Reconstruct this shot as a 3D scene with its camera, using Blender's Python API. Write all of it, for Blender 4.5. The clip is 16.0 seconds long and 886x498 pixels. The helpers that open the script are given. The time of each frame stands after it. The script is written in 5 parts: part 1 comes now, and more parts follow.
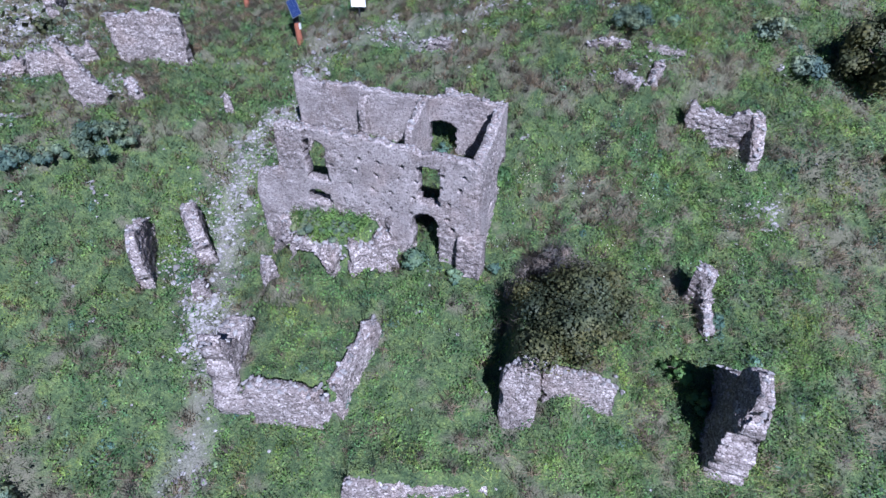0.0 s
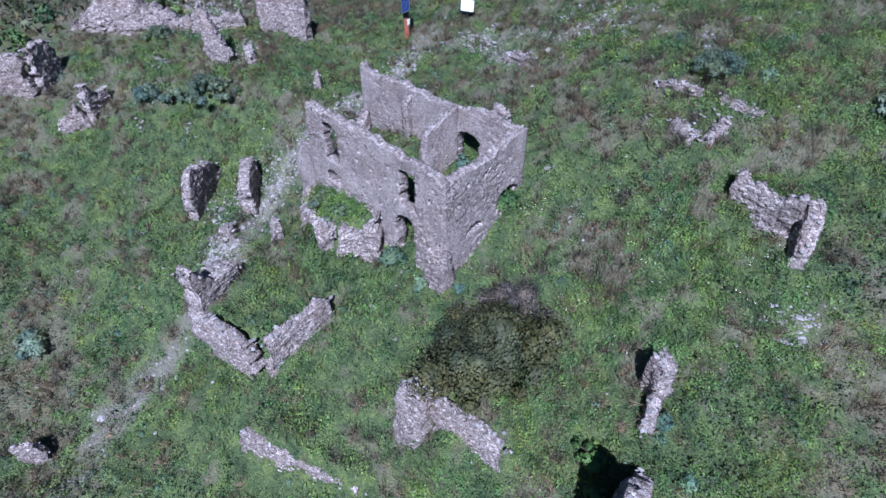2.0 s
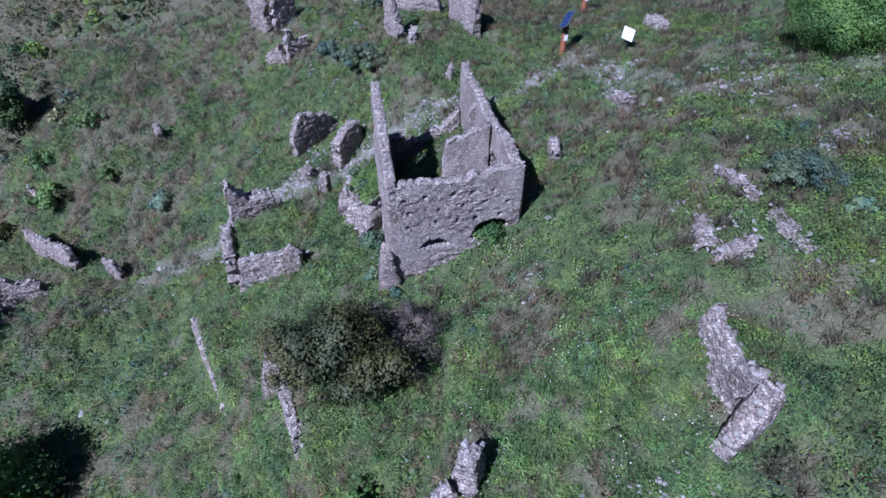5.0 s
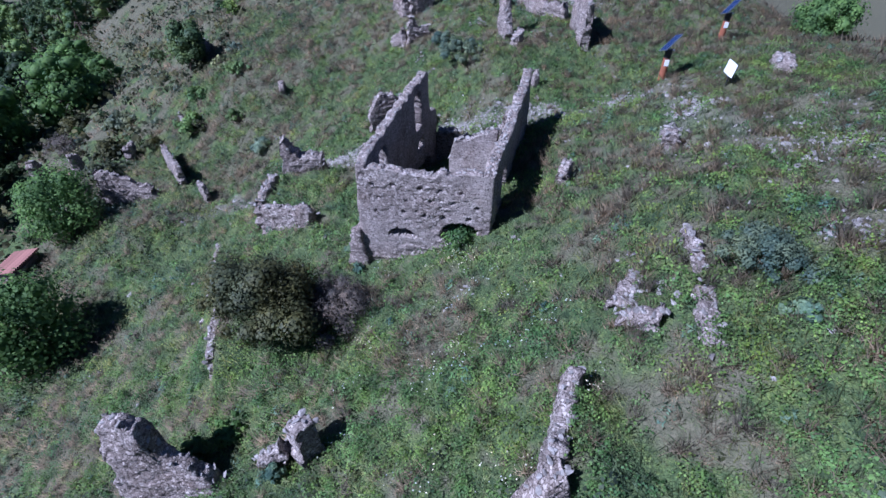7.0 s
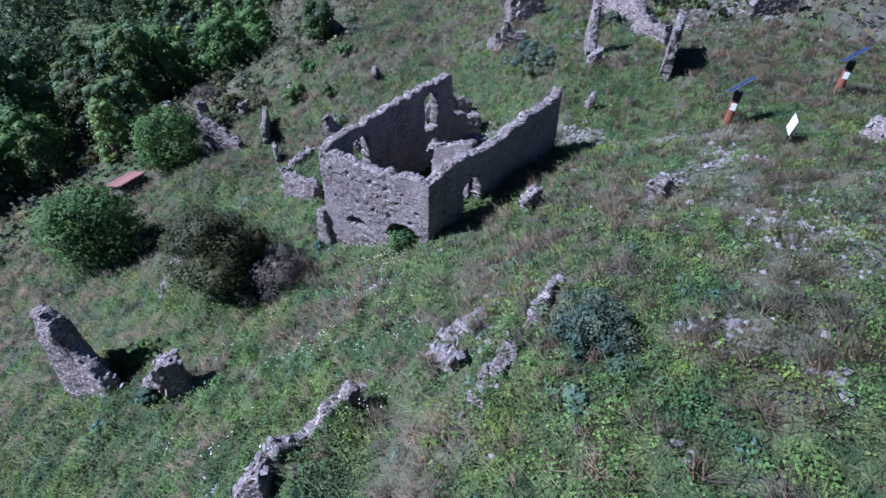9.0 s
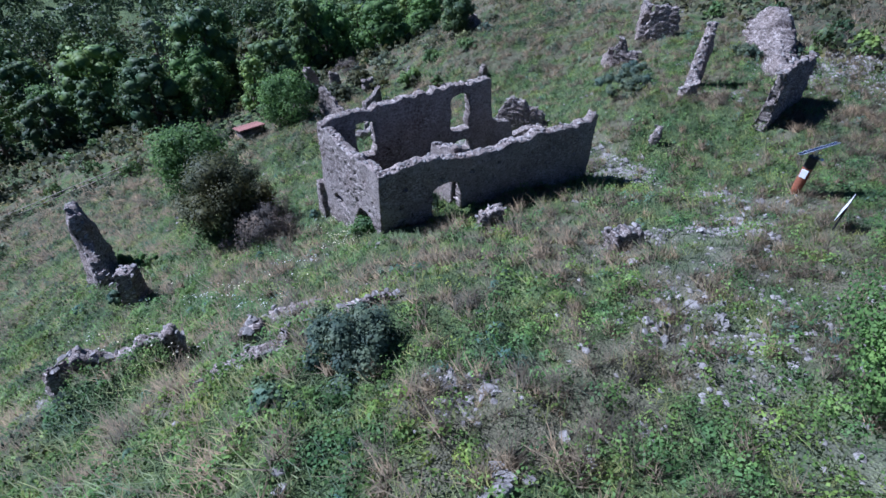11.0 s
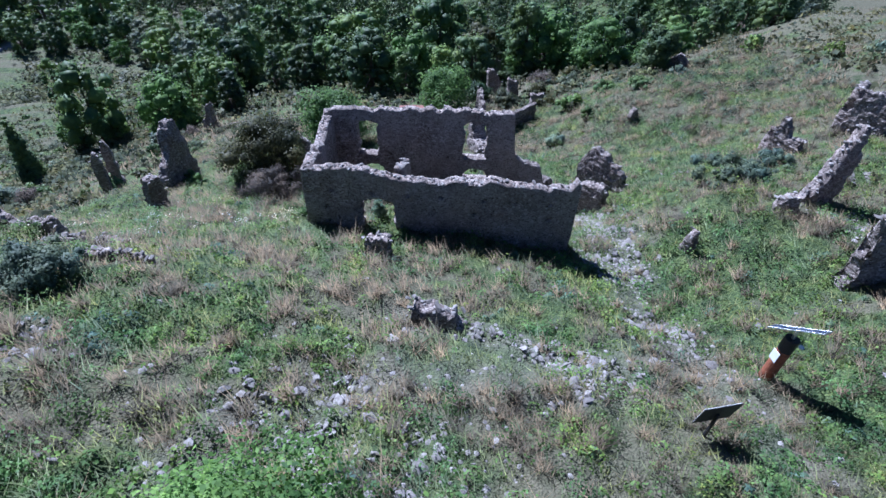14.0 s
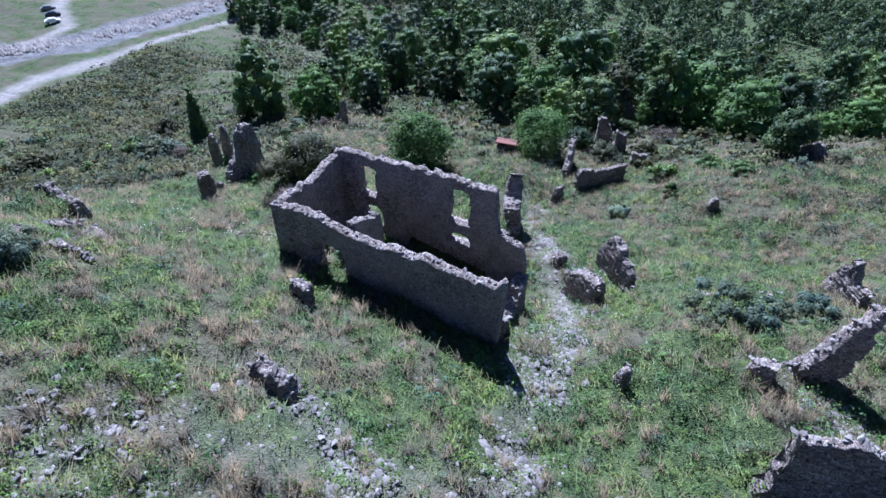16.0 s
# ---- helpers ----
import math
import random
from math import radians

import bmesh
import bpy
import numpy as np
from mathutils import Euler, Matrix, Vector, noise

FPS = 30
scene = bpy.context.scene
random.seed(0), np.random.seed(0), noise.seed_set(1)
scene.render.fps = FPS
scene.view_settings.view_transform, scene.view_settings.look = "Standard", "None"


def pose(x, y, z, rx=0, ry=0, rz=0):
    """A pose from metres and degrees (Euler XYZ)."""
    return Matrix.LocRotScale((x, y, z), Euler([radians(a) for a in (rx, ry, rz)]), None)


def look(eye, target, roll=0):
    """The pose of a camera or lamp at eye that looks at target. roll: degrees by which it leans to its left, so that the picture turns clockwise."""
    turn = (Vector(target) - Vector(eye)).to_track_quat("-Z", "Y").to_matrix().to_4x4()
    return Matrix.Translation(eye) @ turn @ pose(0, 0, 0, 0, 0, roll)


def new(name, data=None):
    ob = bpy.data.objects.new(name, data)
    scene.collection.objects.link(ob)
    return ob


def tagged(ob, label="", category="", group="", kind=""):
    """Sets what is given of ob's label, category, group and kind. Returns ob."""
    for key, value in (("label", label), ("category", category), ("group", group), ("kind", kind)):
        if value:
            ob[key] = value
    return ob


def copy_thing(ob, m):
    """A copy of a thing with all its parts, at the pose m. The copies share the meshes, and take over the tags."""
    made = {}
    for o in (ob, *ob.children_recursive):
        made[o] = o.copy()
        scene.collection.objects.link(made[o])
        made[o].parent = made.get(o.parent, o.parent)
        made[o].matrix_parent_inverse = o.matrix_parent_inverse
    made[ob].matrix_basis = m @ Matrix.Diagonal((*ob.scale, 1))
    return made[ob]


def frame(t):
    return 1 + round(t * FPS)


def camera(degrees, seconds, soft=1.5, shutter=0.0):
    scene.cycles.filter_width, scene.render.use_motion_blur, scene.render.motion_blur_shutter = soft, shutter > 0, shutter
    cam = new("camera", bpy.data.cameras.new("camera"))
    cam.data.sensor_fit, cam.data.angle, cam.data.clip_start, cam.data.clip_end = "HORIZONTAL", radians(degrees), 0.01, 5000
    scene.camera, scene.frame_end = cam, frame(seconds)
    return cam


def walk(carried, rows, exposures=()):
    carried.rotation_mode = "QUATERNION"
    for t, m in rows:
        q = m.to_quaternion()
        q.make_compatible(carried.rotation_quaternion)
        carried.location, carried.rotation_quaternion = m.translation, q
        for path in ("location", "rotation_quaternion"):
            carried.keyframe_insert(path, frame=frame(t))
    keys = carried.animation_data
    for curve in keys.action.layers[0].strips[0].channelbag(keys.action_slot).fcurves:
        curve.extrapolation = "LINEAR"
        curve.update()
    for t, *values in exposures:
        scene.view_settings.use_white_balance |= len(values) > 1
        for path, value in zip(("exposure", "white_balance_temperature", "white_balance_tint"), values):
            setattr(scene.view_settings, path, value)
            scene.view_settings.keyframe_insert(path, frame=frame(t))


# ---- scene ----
cam = camera(81.0, 16.0)
METRES, EYE, TILT, LEAN, TURN = 90.0, 20.0, -41.0, 0.8, 20.5
ROWS = [
    (0.0, 0.0, 0.0, 0.0, 0.0, 0.0, -0.0),
    (0.5, 0.0293, 0.0012, 0.0031, 4.28, -0.19, -3.73),
    (1.0, 0.0588, 0.0045, 0.0069, 9.0, -0.53, -7.93),
    (1.5, 0.0864, 0.0094, 0.0127, 13.65, -1.26, -11.82),
    (2.0, 0.1148, 0.0168, 0.0211, 18.49, -2.34, -15.76),
    (2.5, 0.1403, 0.0256, 0.0302, 23.23, -3.72, -19.45),
    (3.0, 0.1655, 0.038, 0.0417, 28.64, -5.6, -23.18),
    (3.5, 0.1869, 0.0511, 0.0543, 33.67, -7.68, -26.36),
    (4.0, 0.2083, 0.0679, 0.0695, 39.49, -10.37, -29.64),
    (6.5, 0.2765, 0.1729, 0.1586, 74.66, -30.86, -40.62),
    (7.0, 0.2811, 0.196, 0.179, 82.48, -35.96, -41.44),
    (7.5, 0.2822, 0.2184, 0.1987, 89.49, -40.58, -41.7),
    (8.0, 0.2807, 0.2431, 0.2203, 96.4, -45.07, -41.5),
    (8.5, 0.2759, 0.2651, 0.2401, 102.97, -49.36, -41.0),
    (9.0, 0.2671, 0.2885, 0.2609, 110.93, -54.49, -39.88),
    (11.5, 0.1832, 0.3874, 0.3423, 143.41, -72.87, -28.53),
    (12.0, 0.1565, 0.4038, 0.3548, 148.99, -75.3, -25.32),
    (12.5, 0.1313, 0.4159, 0.3649, 154.0, -77.25, -22.15),
    (13.0, 0.1019, 0.4257, 0.3754, 158.95, -78.88, -18.65),
    (13.5, 0.0724, 0.4315, 0.3845, 163.34, -80.07, -15.38),
    (14.0, 0.0391, 0.4338, 0.3926, 168.1, -81.11, -11.56),
    (14.5, 0.0072, 0.4315, 0.3993, 172.19, -81.78, -8.13),
    (15.0, -0.0265, 0.4252, 0.4055, 176.47, -82.21, -4.5),
    (15.5, -0.058, 0.4156, 0.4101, 180.59, -82.36, -0.92),
    (16.0, -0.0912, 0.4019, 0.4137, 185.19, -82.19, 3.08),
]
EXPOSURES = [(0.0, 1.0, 4640, 20), (4.0, 0.68, 4600, 22), (8.0, 0.76, 4550, 23), (12.5, 0.93, 4590, 15), (14.0, 1.12, 4590, 17), (16.0, 1.14, 4590, 18)]
walk(cam, [(t, pose(0, 0, EYE, TILT, LEAN, TURN) @ pose(METRES * x, METRES * y, METRES * z, 90 + pitch, roll, yaw)) for t, x, y, z, yaw, pitch, roll in ROWS], EXPOSURES)

# ---- light ----
world = bpy.data.worlds.new("sky")
scene.world = world
world.use_nodes = True
wn = world.node_tree
wn.nodes.clear()
sky = wn.nodes.new("ShaderNodeTexSky")
sky.sky_type = "NISHITA"
sky.sun_disc = False
sky.ozone_density, sky.dust_density, sky.air_density = 5.0, 0.1, 1.0
SUN_DIR = Vector((-0.47, 0.53, -0.75)).normalized()
sky.sun_elevation = math.asin(-SUN_DIR.z)
sky.sun_rotation = math.atan2(-SUN_DIR.x, -SUN_DIR.y)
bg = wn.nodes.new("ShaderNodeBackground")
bg.inputs["Strength"].default_value = 0.027
wo = wn.nodes.new("ShaderNodeOutputWorld")
wn.links.new(sky.outputs[0], bg.inputs["Color"])
wn.links.new(bg.outputs[0], wo.inputs["Surface"])
sun = bpy.data.lights.new("sun", "SUN")
sun.energy, sun.angle, sun.color = 5.0, radians(0.6), (1.0, 0.9, 0.77)
sun_ob = new("sun", sun)
sun_ob.matrix_world = look((0, 0, 60), Vector((0, 0, 60)) + SUN_DIR)


# ---- ground form ----
POLY = [3.18, 17.74, -8.97, 11.39, -13.67, 16.12, 31.25, -21.89, -26.92, -3.13]
BUMPS = [(-61, 42, 12, 5.5), (-10.0, 25.5, 3, 0.9), (-15.5, 25.5, 3, 0.9), (-18, 12, 22, -3.33), (-30, 44, 22, -2.03), (2, 40, 9, 1.56), (-10, 16, 9, 1.25), (-18, -12, 22, -1.58), (-22, 12, 6, 1.3), (-30, 24, 6, 1.69), (-22, 20, 6, -2.05), (-14, -4, 6, 2.67), (18, 48, 22, 4.51), (-26, 32, 6, -1.66), (6, 16, 9, 1.19), (-18, 4, 22, -3.32), (-34, -4, 6, 1.29), (-10, 12, 6, 1.23), (-38, 8, 6, -1.1), (10, 28, 6, -0.38), (-14, -16, 6, 1.82), (-34, -8, 9, 1.16), (-6, 36, 6, 0.55), (-48, -18, 8, 2.6), (-60, -6, 9, 2.0), (-8.3, 6.9, 1.6, -0.7), (-17.2, 0.0, 2.5, -0.7), (-15.2, -6.5, 3.0, -1.2), (0.2, 14.5, 1.5, 1.8), (-6.2, 8.2, 1.7, -0.9), (-3.6, 9.4, 1.7, -0.8), (-85, -55, 22, 9)]


def smooth_noise(x, y, scale, seed):
    """Value noise on a lattice, from 0 to 1."""
    x, y = np.asarray(x, float) / scale + 1000.0, np.asarray(y, float) / scale + 1000.0
    i, j = np.floor(x).astype(np.int64), np.floor(y).astype(np.int64)
    u, v = x - i, y - j
    u, v = u * u * (3 - 2 * u), v * v * (3 - 2 * v)

    def corner(a, b):
        h = (a * 374761393 + b * 668265263 + seed * 982451653) & 0xFFFFFFFF
        h = ((h ^ (h >> 13)) * 1274126177) & 0xFFFFFFFF
        return ((h ^ (h >> 16)) & 0xFFFF) / 65535.0

    return (corner(i, j) * (1 - u) + corner(i + 1, j) * u) * (1 - v) + (corner(i, j + 1) * (1 - u) + corner(i + 1, j + 1) * u) * v


def ground(x, y):
    """Height of the smooth hillside."""
    x, y = np.asarray(x, float), np.asarray(y, float)
    u, v = np.tanh((x + 14) / 70), np.tanh((y - 18) / 70)
    k, z = 0, 0.0
    for i in range(4):
        for j in range(4 - i):
            z = z + POLY[k] * u**i * v**j
            k += 1
    for bx, by, w, h in BUMPS:
        z = z + h * np.exp(-((x - bx) ** 2 + (y - by) ** 2) / (w * w))
    # filled platform before the house front, and the filled terrace room below it
    e = np.clip((1.06 - ((x + 15.0) / 3.3) ** 2 - ((y - 21.0) / 2.5) ** 2) / 0.3, 0, 1) * (y < 21.2)
    z = z + e * np.maximum(0, 0.55 + 0.3 * (y - 18.5) + 0.12 * (x + 15) - z)
    e = np.clip((y - 10.55 - 0.21 * (x + 14.0)) / 0.45, 0, 1) * np.clip((-10.1 - x) / 0.45, 0, 1) * np.clip((x + 16.5 + 0.3 * (y - 12)) / 0.5, 0, 1) * (y < 19)
    z = z + e * np.maximum(0, -1.25 + 0.06 * (y - 11) - z)
    # earth held up by two retaining walls
    for ax, ay, bx, by, za, zb, deep in ((-8.8, 8.5, -1.9, 11.4, -3.35, -4.3, 3.8), (-2.7, 14.9, 2.9, 16.2, 0.9, -0.6, 6.0), (3.4, 33.1, 7.7, 32.7, 5.4, 5.35, 4.2)):
        l = math.hypot(bx - ax, by - ay)
        ux, uy = (bx - ax) / l, (by - ay) / l
        u, d = (x - ax) * ux + (y - ay) * uy, (y - ay) * ux - (x - ax) * uy
        e = np.clip((d + 0.45) / 0.5, 0, 1) * np.clip((deep - d) / 2.5, 0, 1) * np.clip(u / 0.6, 0, 1) * np.clip((l + 0.4 - u) / 1.2, 0, 1)
        z = z + e * np.maximum(0, za + (zb - za) * np.clip(u / l, 0, 1) - z)
    return z


def gz(x, y):
    return float(ground(x, y))


PATHS = [
    ([(-25.5, 36.5), (-23.6, 33.0), (-24.0, 30.0), (-24.8, 26.8), (-24.1, 22.7), (-22.6, 18.8), (-20.2, 15.3), (-17.6, 10.5), (-17.2, 7.5), (-16.6, 3.5), (-14.6, 1.0)], 1.05, 0.85),
    ([(-26, 41), (-24.5, 36.5), (-20, 39.6), (-15.5, 40.5), (-12, 41.8), (-9.5, 44.5), (-9, 50)], 1.6, 0.5),
    ([(-13, 37.3), (-15.2, 37.2), (-18.6, 38.6), (-20.8, 39.2)], 0.8, 0.8),
    ([(-20, -20), (-28, -24.5), (-41, -31), (-52, -42), (-70, -60)], 1.5, 0.28),
    ([(-53, 43.5), (-62, 47)], 3.0, 0.9),
]


def path_mask(x, y):
    """1 on the trodden stony paths, 0 away from them."""
    x, y = np.asarray(x, float), np.asarray(y, float)
    best = np.zeros_like(x)
    for pts, width, strength in PATHS:
        for (ax, ay), (bx, by) in zip(pts, pts[1:]):
            dx, dy = bx - ax, by - ay
            s = np.clip(((x - ax) * dx + (y - ay) * dy) / (dx * dx + dy * dy), 0, 1)
            d = np.hypot(x - ax - s * dx, y - ay - s * dy) + (smooth_noise(x, y, 1.1, 5) - 0.5) * 1.0
            best = np.maximum(best, np.clip(1.4 - d / width, 0, 1) * (0.35 + 0.65 * smooth_noise(x, y, 0.9, 6)) * strength)
    return best


LUSH = [(2.4, 21, 3.2), (-7.8, 15.3, 3.5), (-12.7, 12.3, 2.2), (-7.1, 12, 2.5), (-4.8, 26, 2.0), (-30.6, 11, 4), (1, 31.2, 1.2), (1.1, 43.6, 3), (-4.7, 35.4, 1.2), (1.7, 40, 2.6),
        (5.2, 34.8, 1.6), (0.4, 29.4, 1.2), (-31.5, 5.3, 4), (-6.1, 40.4, 2), (-30.8, 29.4, 3.5), (-30.6, 36.6, 2.5), (-15.1, 40.4, 1.6), (-28, 30, 3), (-33, 17.4, 3.5), (8.5, 15, 3)]
PARCHED = [(-22.9, 4.7, 3.5), (1.0, 27.2, 1.5), (-6.1, 34, 1.6), (-12, 36, 2), (-1.1, 26.9, 1.4), (1.2, 32.2, 1.2), (3.6, 26.2, 2), (-3.8, 33.4, 1.6), (4.5, 36.4, 1.4),
           (-16.5, 44.2, 3.2), (6.2, 37.9, 1.6), (-16.7, 31, 1.2), (-14, 42.6, 1.6), (-19.5, 43.6, 2.2), (-9.7, 38.1, 1.2), (-7.7, 40.9, 1), (-9.4, 32.2, 1), (-32.4, 1, 5), (-46, 6, 7), (-23.5, 45, 2), (-25.7, 31.9, 1), (-9, 43.4, 1.8), (-13, 39.3, 1.6), (-3, 43.4, 1.2)]


def dryness(x, y):
    """1 where dry tufts stand, 0 in the green hollows; drier to the west and up the slope."""
    x, y = np.asarray(x, float), np.asarray(y, float)
    f = 0.34 * smooth_noise(x, y, 2.3, 61) + 0.36 * smooth_noise(x, y, 0.95, 62) + 0.18 * smooth_noise(x, y, 0.45, 64) + 0.12 * smooth_noise(x, y, 10.0, 63)
    lean = 0.04 * np.clip((y - 30) / 14, -0.5, 1) * np.where(x > -3, 0.2, 1) + 0.06 * np.clip((-26 - x) / 12, 0, 1) + 0.07 * np.clip((-46 - x) / 10, 0, 1) + 0.05 * np.clip((-2 - y) / 12, 0, 1) + 0.02 * np.clip((x - 14) / 20, 0, 1)
    wooded = np.clip((-30 - y) / 8, 0, 1) * (x < 60) * np.clip((x + 62) / 12 + (-40 - y) / 40, 0, 1)
    lean = lean + 0.1 * np.clip((-62 - x) / 14, 0, 1)
    for px, py, w in LUSH:
        lean = lean - 0.15 * np.exp(-((x - px) ** 2 + (y - py) ** 2) / (w * w))
    for px, py, w in PARCHED:
        lean = lean + 0.13 * np.exp(-((x - px) ** 2 + (y - py) ** 2) / (w * w))
    lean = lean + 0.008 + 0.012 * np.clip((x + 7) / 4, 0, 1) * np.clip((y - 18) / 6, 0, 1)
    return np.clip((f + lean - 0.48) / 0.14, 0, 1) * (1 - 0.8 * wooded)


def lumps(x, y):
    return (smooth_noise(x, y, 3.1, 1) - 0.5) * 0.45 + (smooth_noise(x, y, 1.1, 2) - 0.5) * 0.42 + (smooth_noise(x, y, 0.55, 3) - 0.5) * 0.28


# ---- materials ----
def material(name, roughness=0.9):
    m = bpy.data.materials.new(name)
    m.use_nodes = True
    nt = m.node_tree
    b = nt.nodes["Principled BSDF"]
    b.inputs["Roughness"].default_value = roughness
    b.inputs["Specular IOR Level"].default_value = 0.25
    return m, nt, b


def tex_noise(nt, scale, detail=4.0, rough=0.6, vector=None):
    n = nt.nodes.new("ShaderNodeTexNoise")
    n.inputs["Scale"].default_value, n.inputs["Detail"].default_value, n.inputs["Roughness"].default_value = scale, detail, rough
    if vector is not None:
        nt.links.new(vector, n.inputs["Vector"])
    return n.outputs["Fac"]


def world_coords(nt):
    return nt.nodes.new("ShaderNodeNewGeometry").outputs["Position"]


def ramp(nt, fac, stops):
    r = nt.nodes.new("ShaderNodeValToRGB")
    el = r.color_ramp.elements
    while len(el) < len(stops):
        el.new(0.5)
    for e, (p, c) in zip(el, stops):
        e.position, e.color = p, (*c, 1)
    nt.links.new(fac, r.inputs[0])
    return r.outputs[0]


def mix(nt, fac, a, b, mode="MIX"):
    n = nt.nodes.new("ShaderNodeMix")
    n.data_type, n.blend_type = "RGBA", mode
    for val, sock in ((fac, n.inputs[0]), (a, n.inputs[6]), (b, n.inputs[7])):
        if isinstance(val, (int, float)):
            sock.default_value = val
        elif isinstance(val, tuple):
            sock.default_value = (*val, 1)
        else:
            nt.links.new(val, sock)
    return n.outputs[2]


def bump(nt, b, height, strength=0.5, distance=0.05):
    n = nt.nodes.new("ShaderNodeBump")
    n.inputs["Strength"].default_value, n.inputs["Distance"].default_value = strength, distance
    nt.links.new(height, n.inputs["Height"])
    nt.links.new(n.outputs[0], b.inputs["Normal"])


def attribute(nt, name):
    n = nt.nodes.new("ShaderNodeAttribute")
    n.attribute_name = name
    return n.outputs["Fac"]


def colour(nt, b, col):
    nt.links.new(col, b.inputs["Base Color"])


def simple(name, col, roughness=0.7, spread=0.25, scale=6.0, metal=0.0):
    """A plain material with grain and stains."""
    m, nt, b = material(name, roughness)
    p = nt.nodes.new("ShaderNodeTexCoord").outputs["Object"]
    dark = tuple(c * (1 - spread) for c in col)
    light = tuple(min(1, c * (1 + spread)) for c in col)
    colour(nt, b, ramp(nt, tex_noise(nt, scale, 6, 0.65, p), [(0.3, dark), (0.7, light)]))
    b.inputs["Metallic"].default_value = metal
    bump(nt, b, tex_noise(nt, scale * 8, 3, 0.6, p), 0.25, 0.01)
    return m


def soil_material():
    """Low mat of leaves and moss between the plants, dry litter, bare stony soil, road and river gravel."""
    m, nt, b = material("hillside", 0.95)
    p = world_coords(nt)
    wob = nt.nodes.new("ShaderNodeTexNoise")
    wob.inputs["Scale"].default_value = 5.0
    nt.links.new(p, wob.inputs["Vector"])
    vm = nt.nodes.new("ShaderNodeVectorMath")
    vm.operation = "MULTIPLY_ADD"
    nt.links.new(wob.outputs["Color"], vm.inputs[0])
    vm.inputs[1].default_value = (0.14, 0.14, 0.14)
    nt.links.new(p, vm.inputs[2])
    cell = nt.nodes.new("ShaderNodeTexVoronoi")
    cell.inputs["Scale"].default_value = 11.0
    nt.links.new(vm.outputs[0], cell.inputs["Vector"])
    pick = nt.nodes.new("ShaderNodeSeparateColor")
    nt.links.new(cell.outputs["Color"], pick.inputs[0])
    leaf = ramp(nt, pick.outputs[0], [(0.0, (0.06, 0.09, 0.042)), (0.5, (0.088, 0.126, 0.052)), (1.0, (0.135, 0.18, 0.07))])
    # shade between the leaves, painted in by darkening each cell's rim
    gap = ramp(nt, cell.outputs["Distance"], [(0.25, (1, 1, 1)), (0.7, (0.7, 0.7, 0.68))])
    leaf = mix(nt, 1.0, leaf, gap, "MULTIPLY")
    patchy = ramp(nt, tex_noise(nt, 1.0, 6, 0.7, p), [(0.32, (0.42, 0.5, 0.5)), (0.5, (0.95, 0.95, 0.9)), (0.68, (1.5, 1.4, 0.98))])
    green = mix(nt, 1.0, leaf, patchy, "MULTIPLY")
    dry = ramp(nt, tex_noise(nt, 3.5, 8, 0.8, p), [(0.3, (0.055, 0.055, 0.034)), (0.5, (0.12, 0.112, 0.075)), (0.7, (0.2, 0.175, 0.125))])
    spread = mix(nt, 0.5, attribute(nt, "dry"), tex_noise(nt, 1.6, 6, 0.75, p))
    base = mix(nt, ramp(nt, spread, [(0.36, (0, 0, 0)), (0.75, (0.9, 0.9, 0.9))]), green, dry)
    bare = ramp(nt, tex_noise(nt, 5.0, 6, 0.75, p), [(0.3, (0.11, 0.105, 0.08)), (0.55, (0.22, 0.2, 0.17)), (0.75, (0.38, 0.355, 0.32))])
    col = mix(nt, attribute(nt, "path"), base, bare)
    gravel = ramp(nt, tex_noise(nt, 0.35, 8, 0.8, p), [(0.35, (0.08, 0.08, 0.085)), (0.65, (0.26, 0.255, 0.26))])
    col = mix(nt, attribute(nt, "river"), col, gravel)
    track = ramp(nt, tex_noise(nt, 0.8, 6, 0.7, p), [(0.3, (0.22, 0.205, 0.19)), (0.7, (0.38, 0.355, 0.335))])
    col = mix(nt, attribute(nt, "road"), col, track)
    colour(nt, b, col)
    hgt = mix(nt, 0.5, tex_noise(nt, 6.0, 8, 0.75, p), ramp(nt, cell.outputs["Distance"], [(0.1, (1, 1, 1)), (0.7, (0, 0, 0))]))
    bump(nt, b, hgt, 1.0, 0.1)
    return m


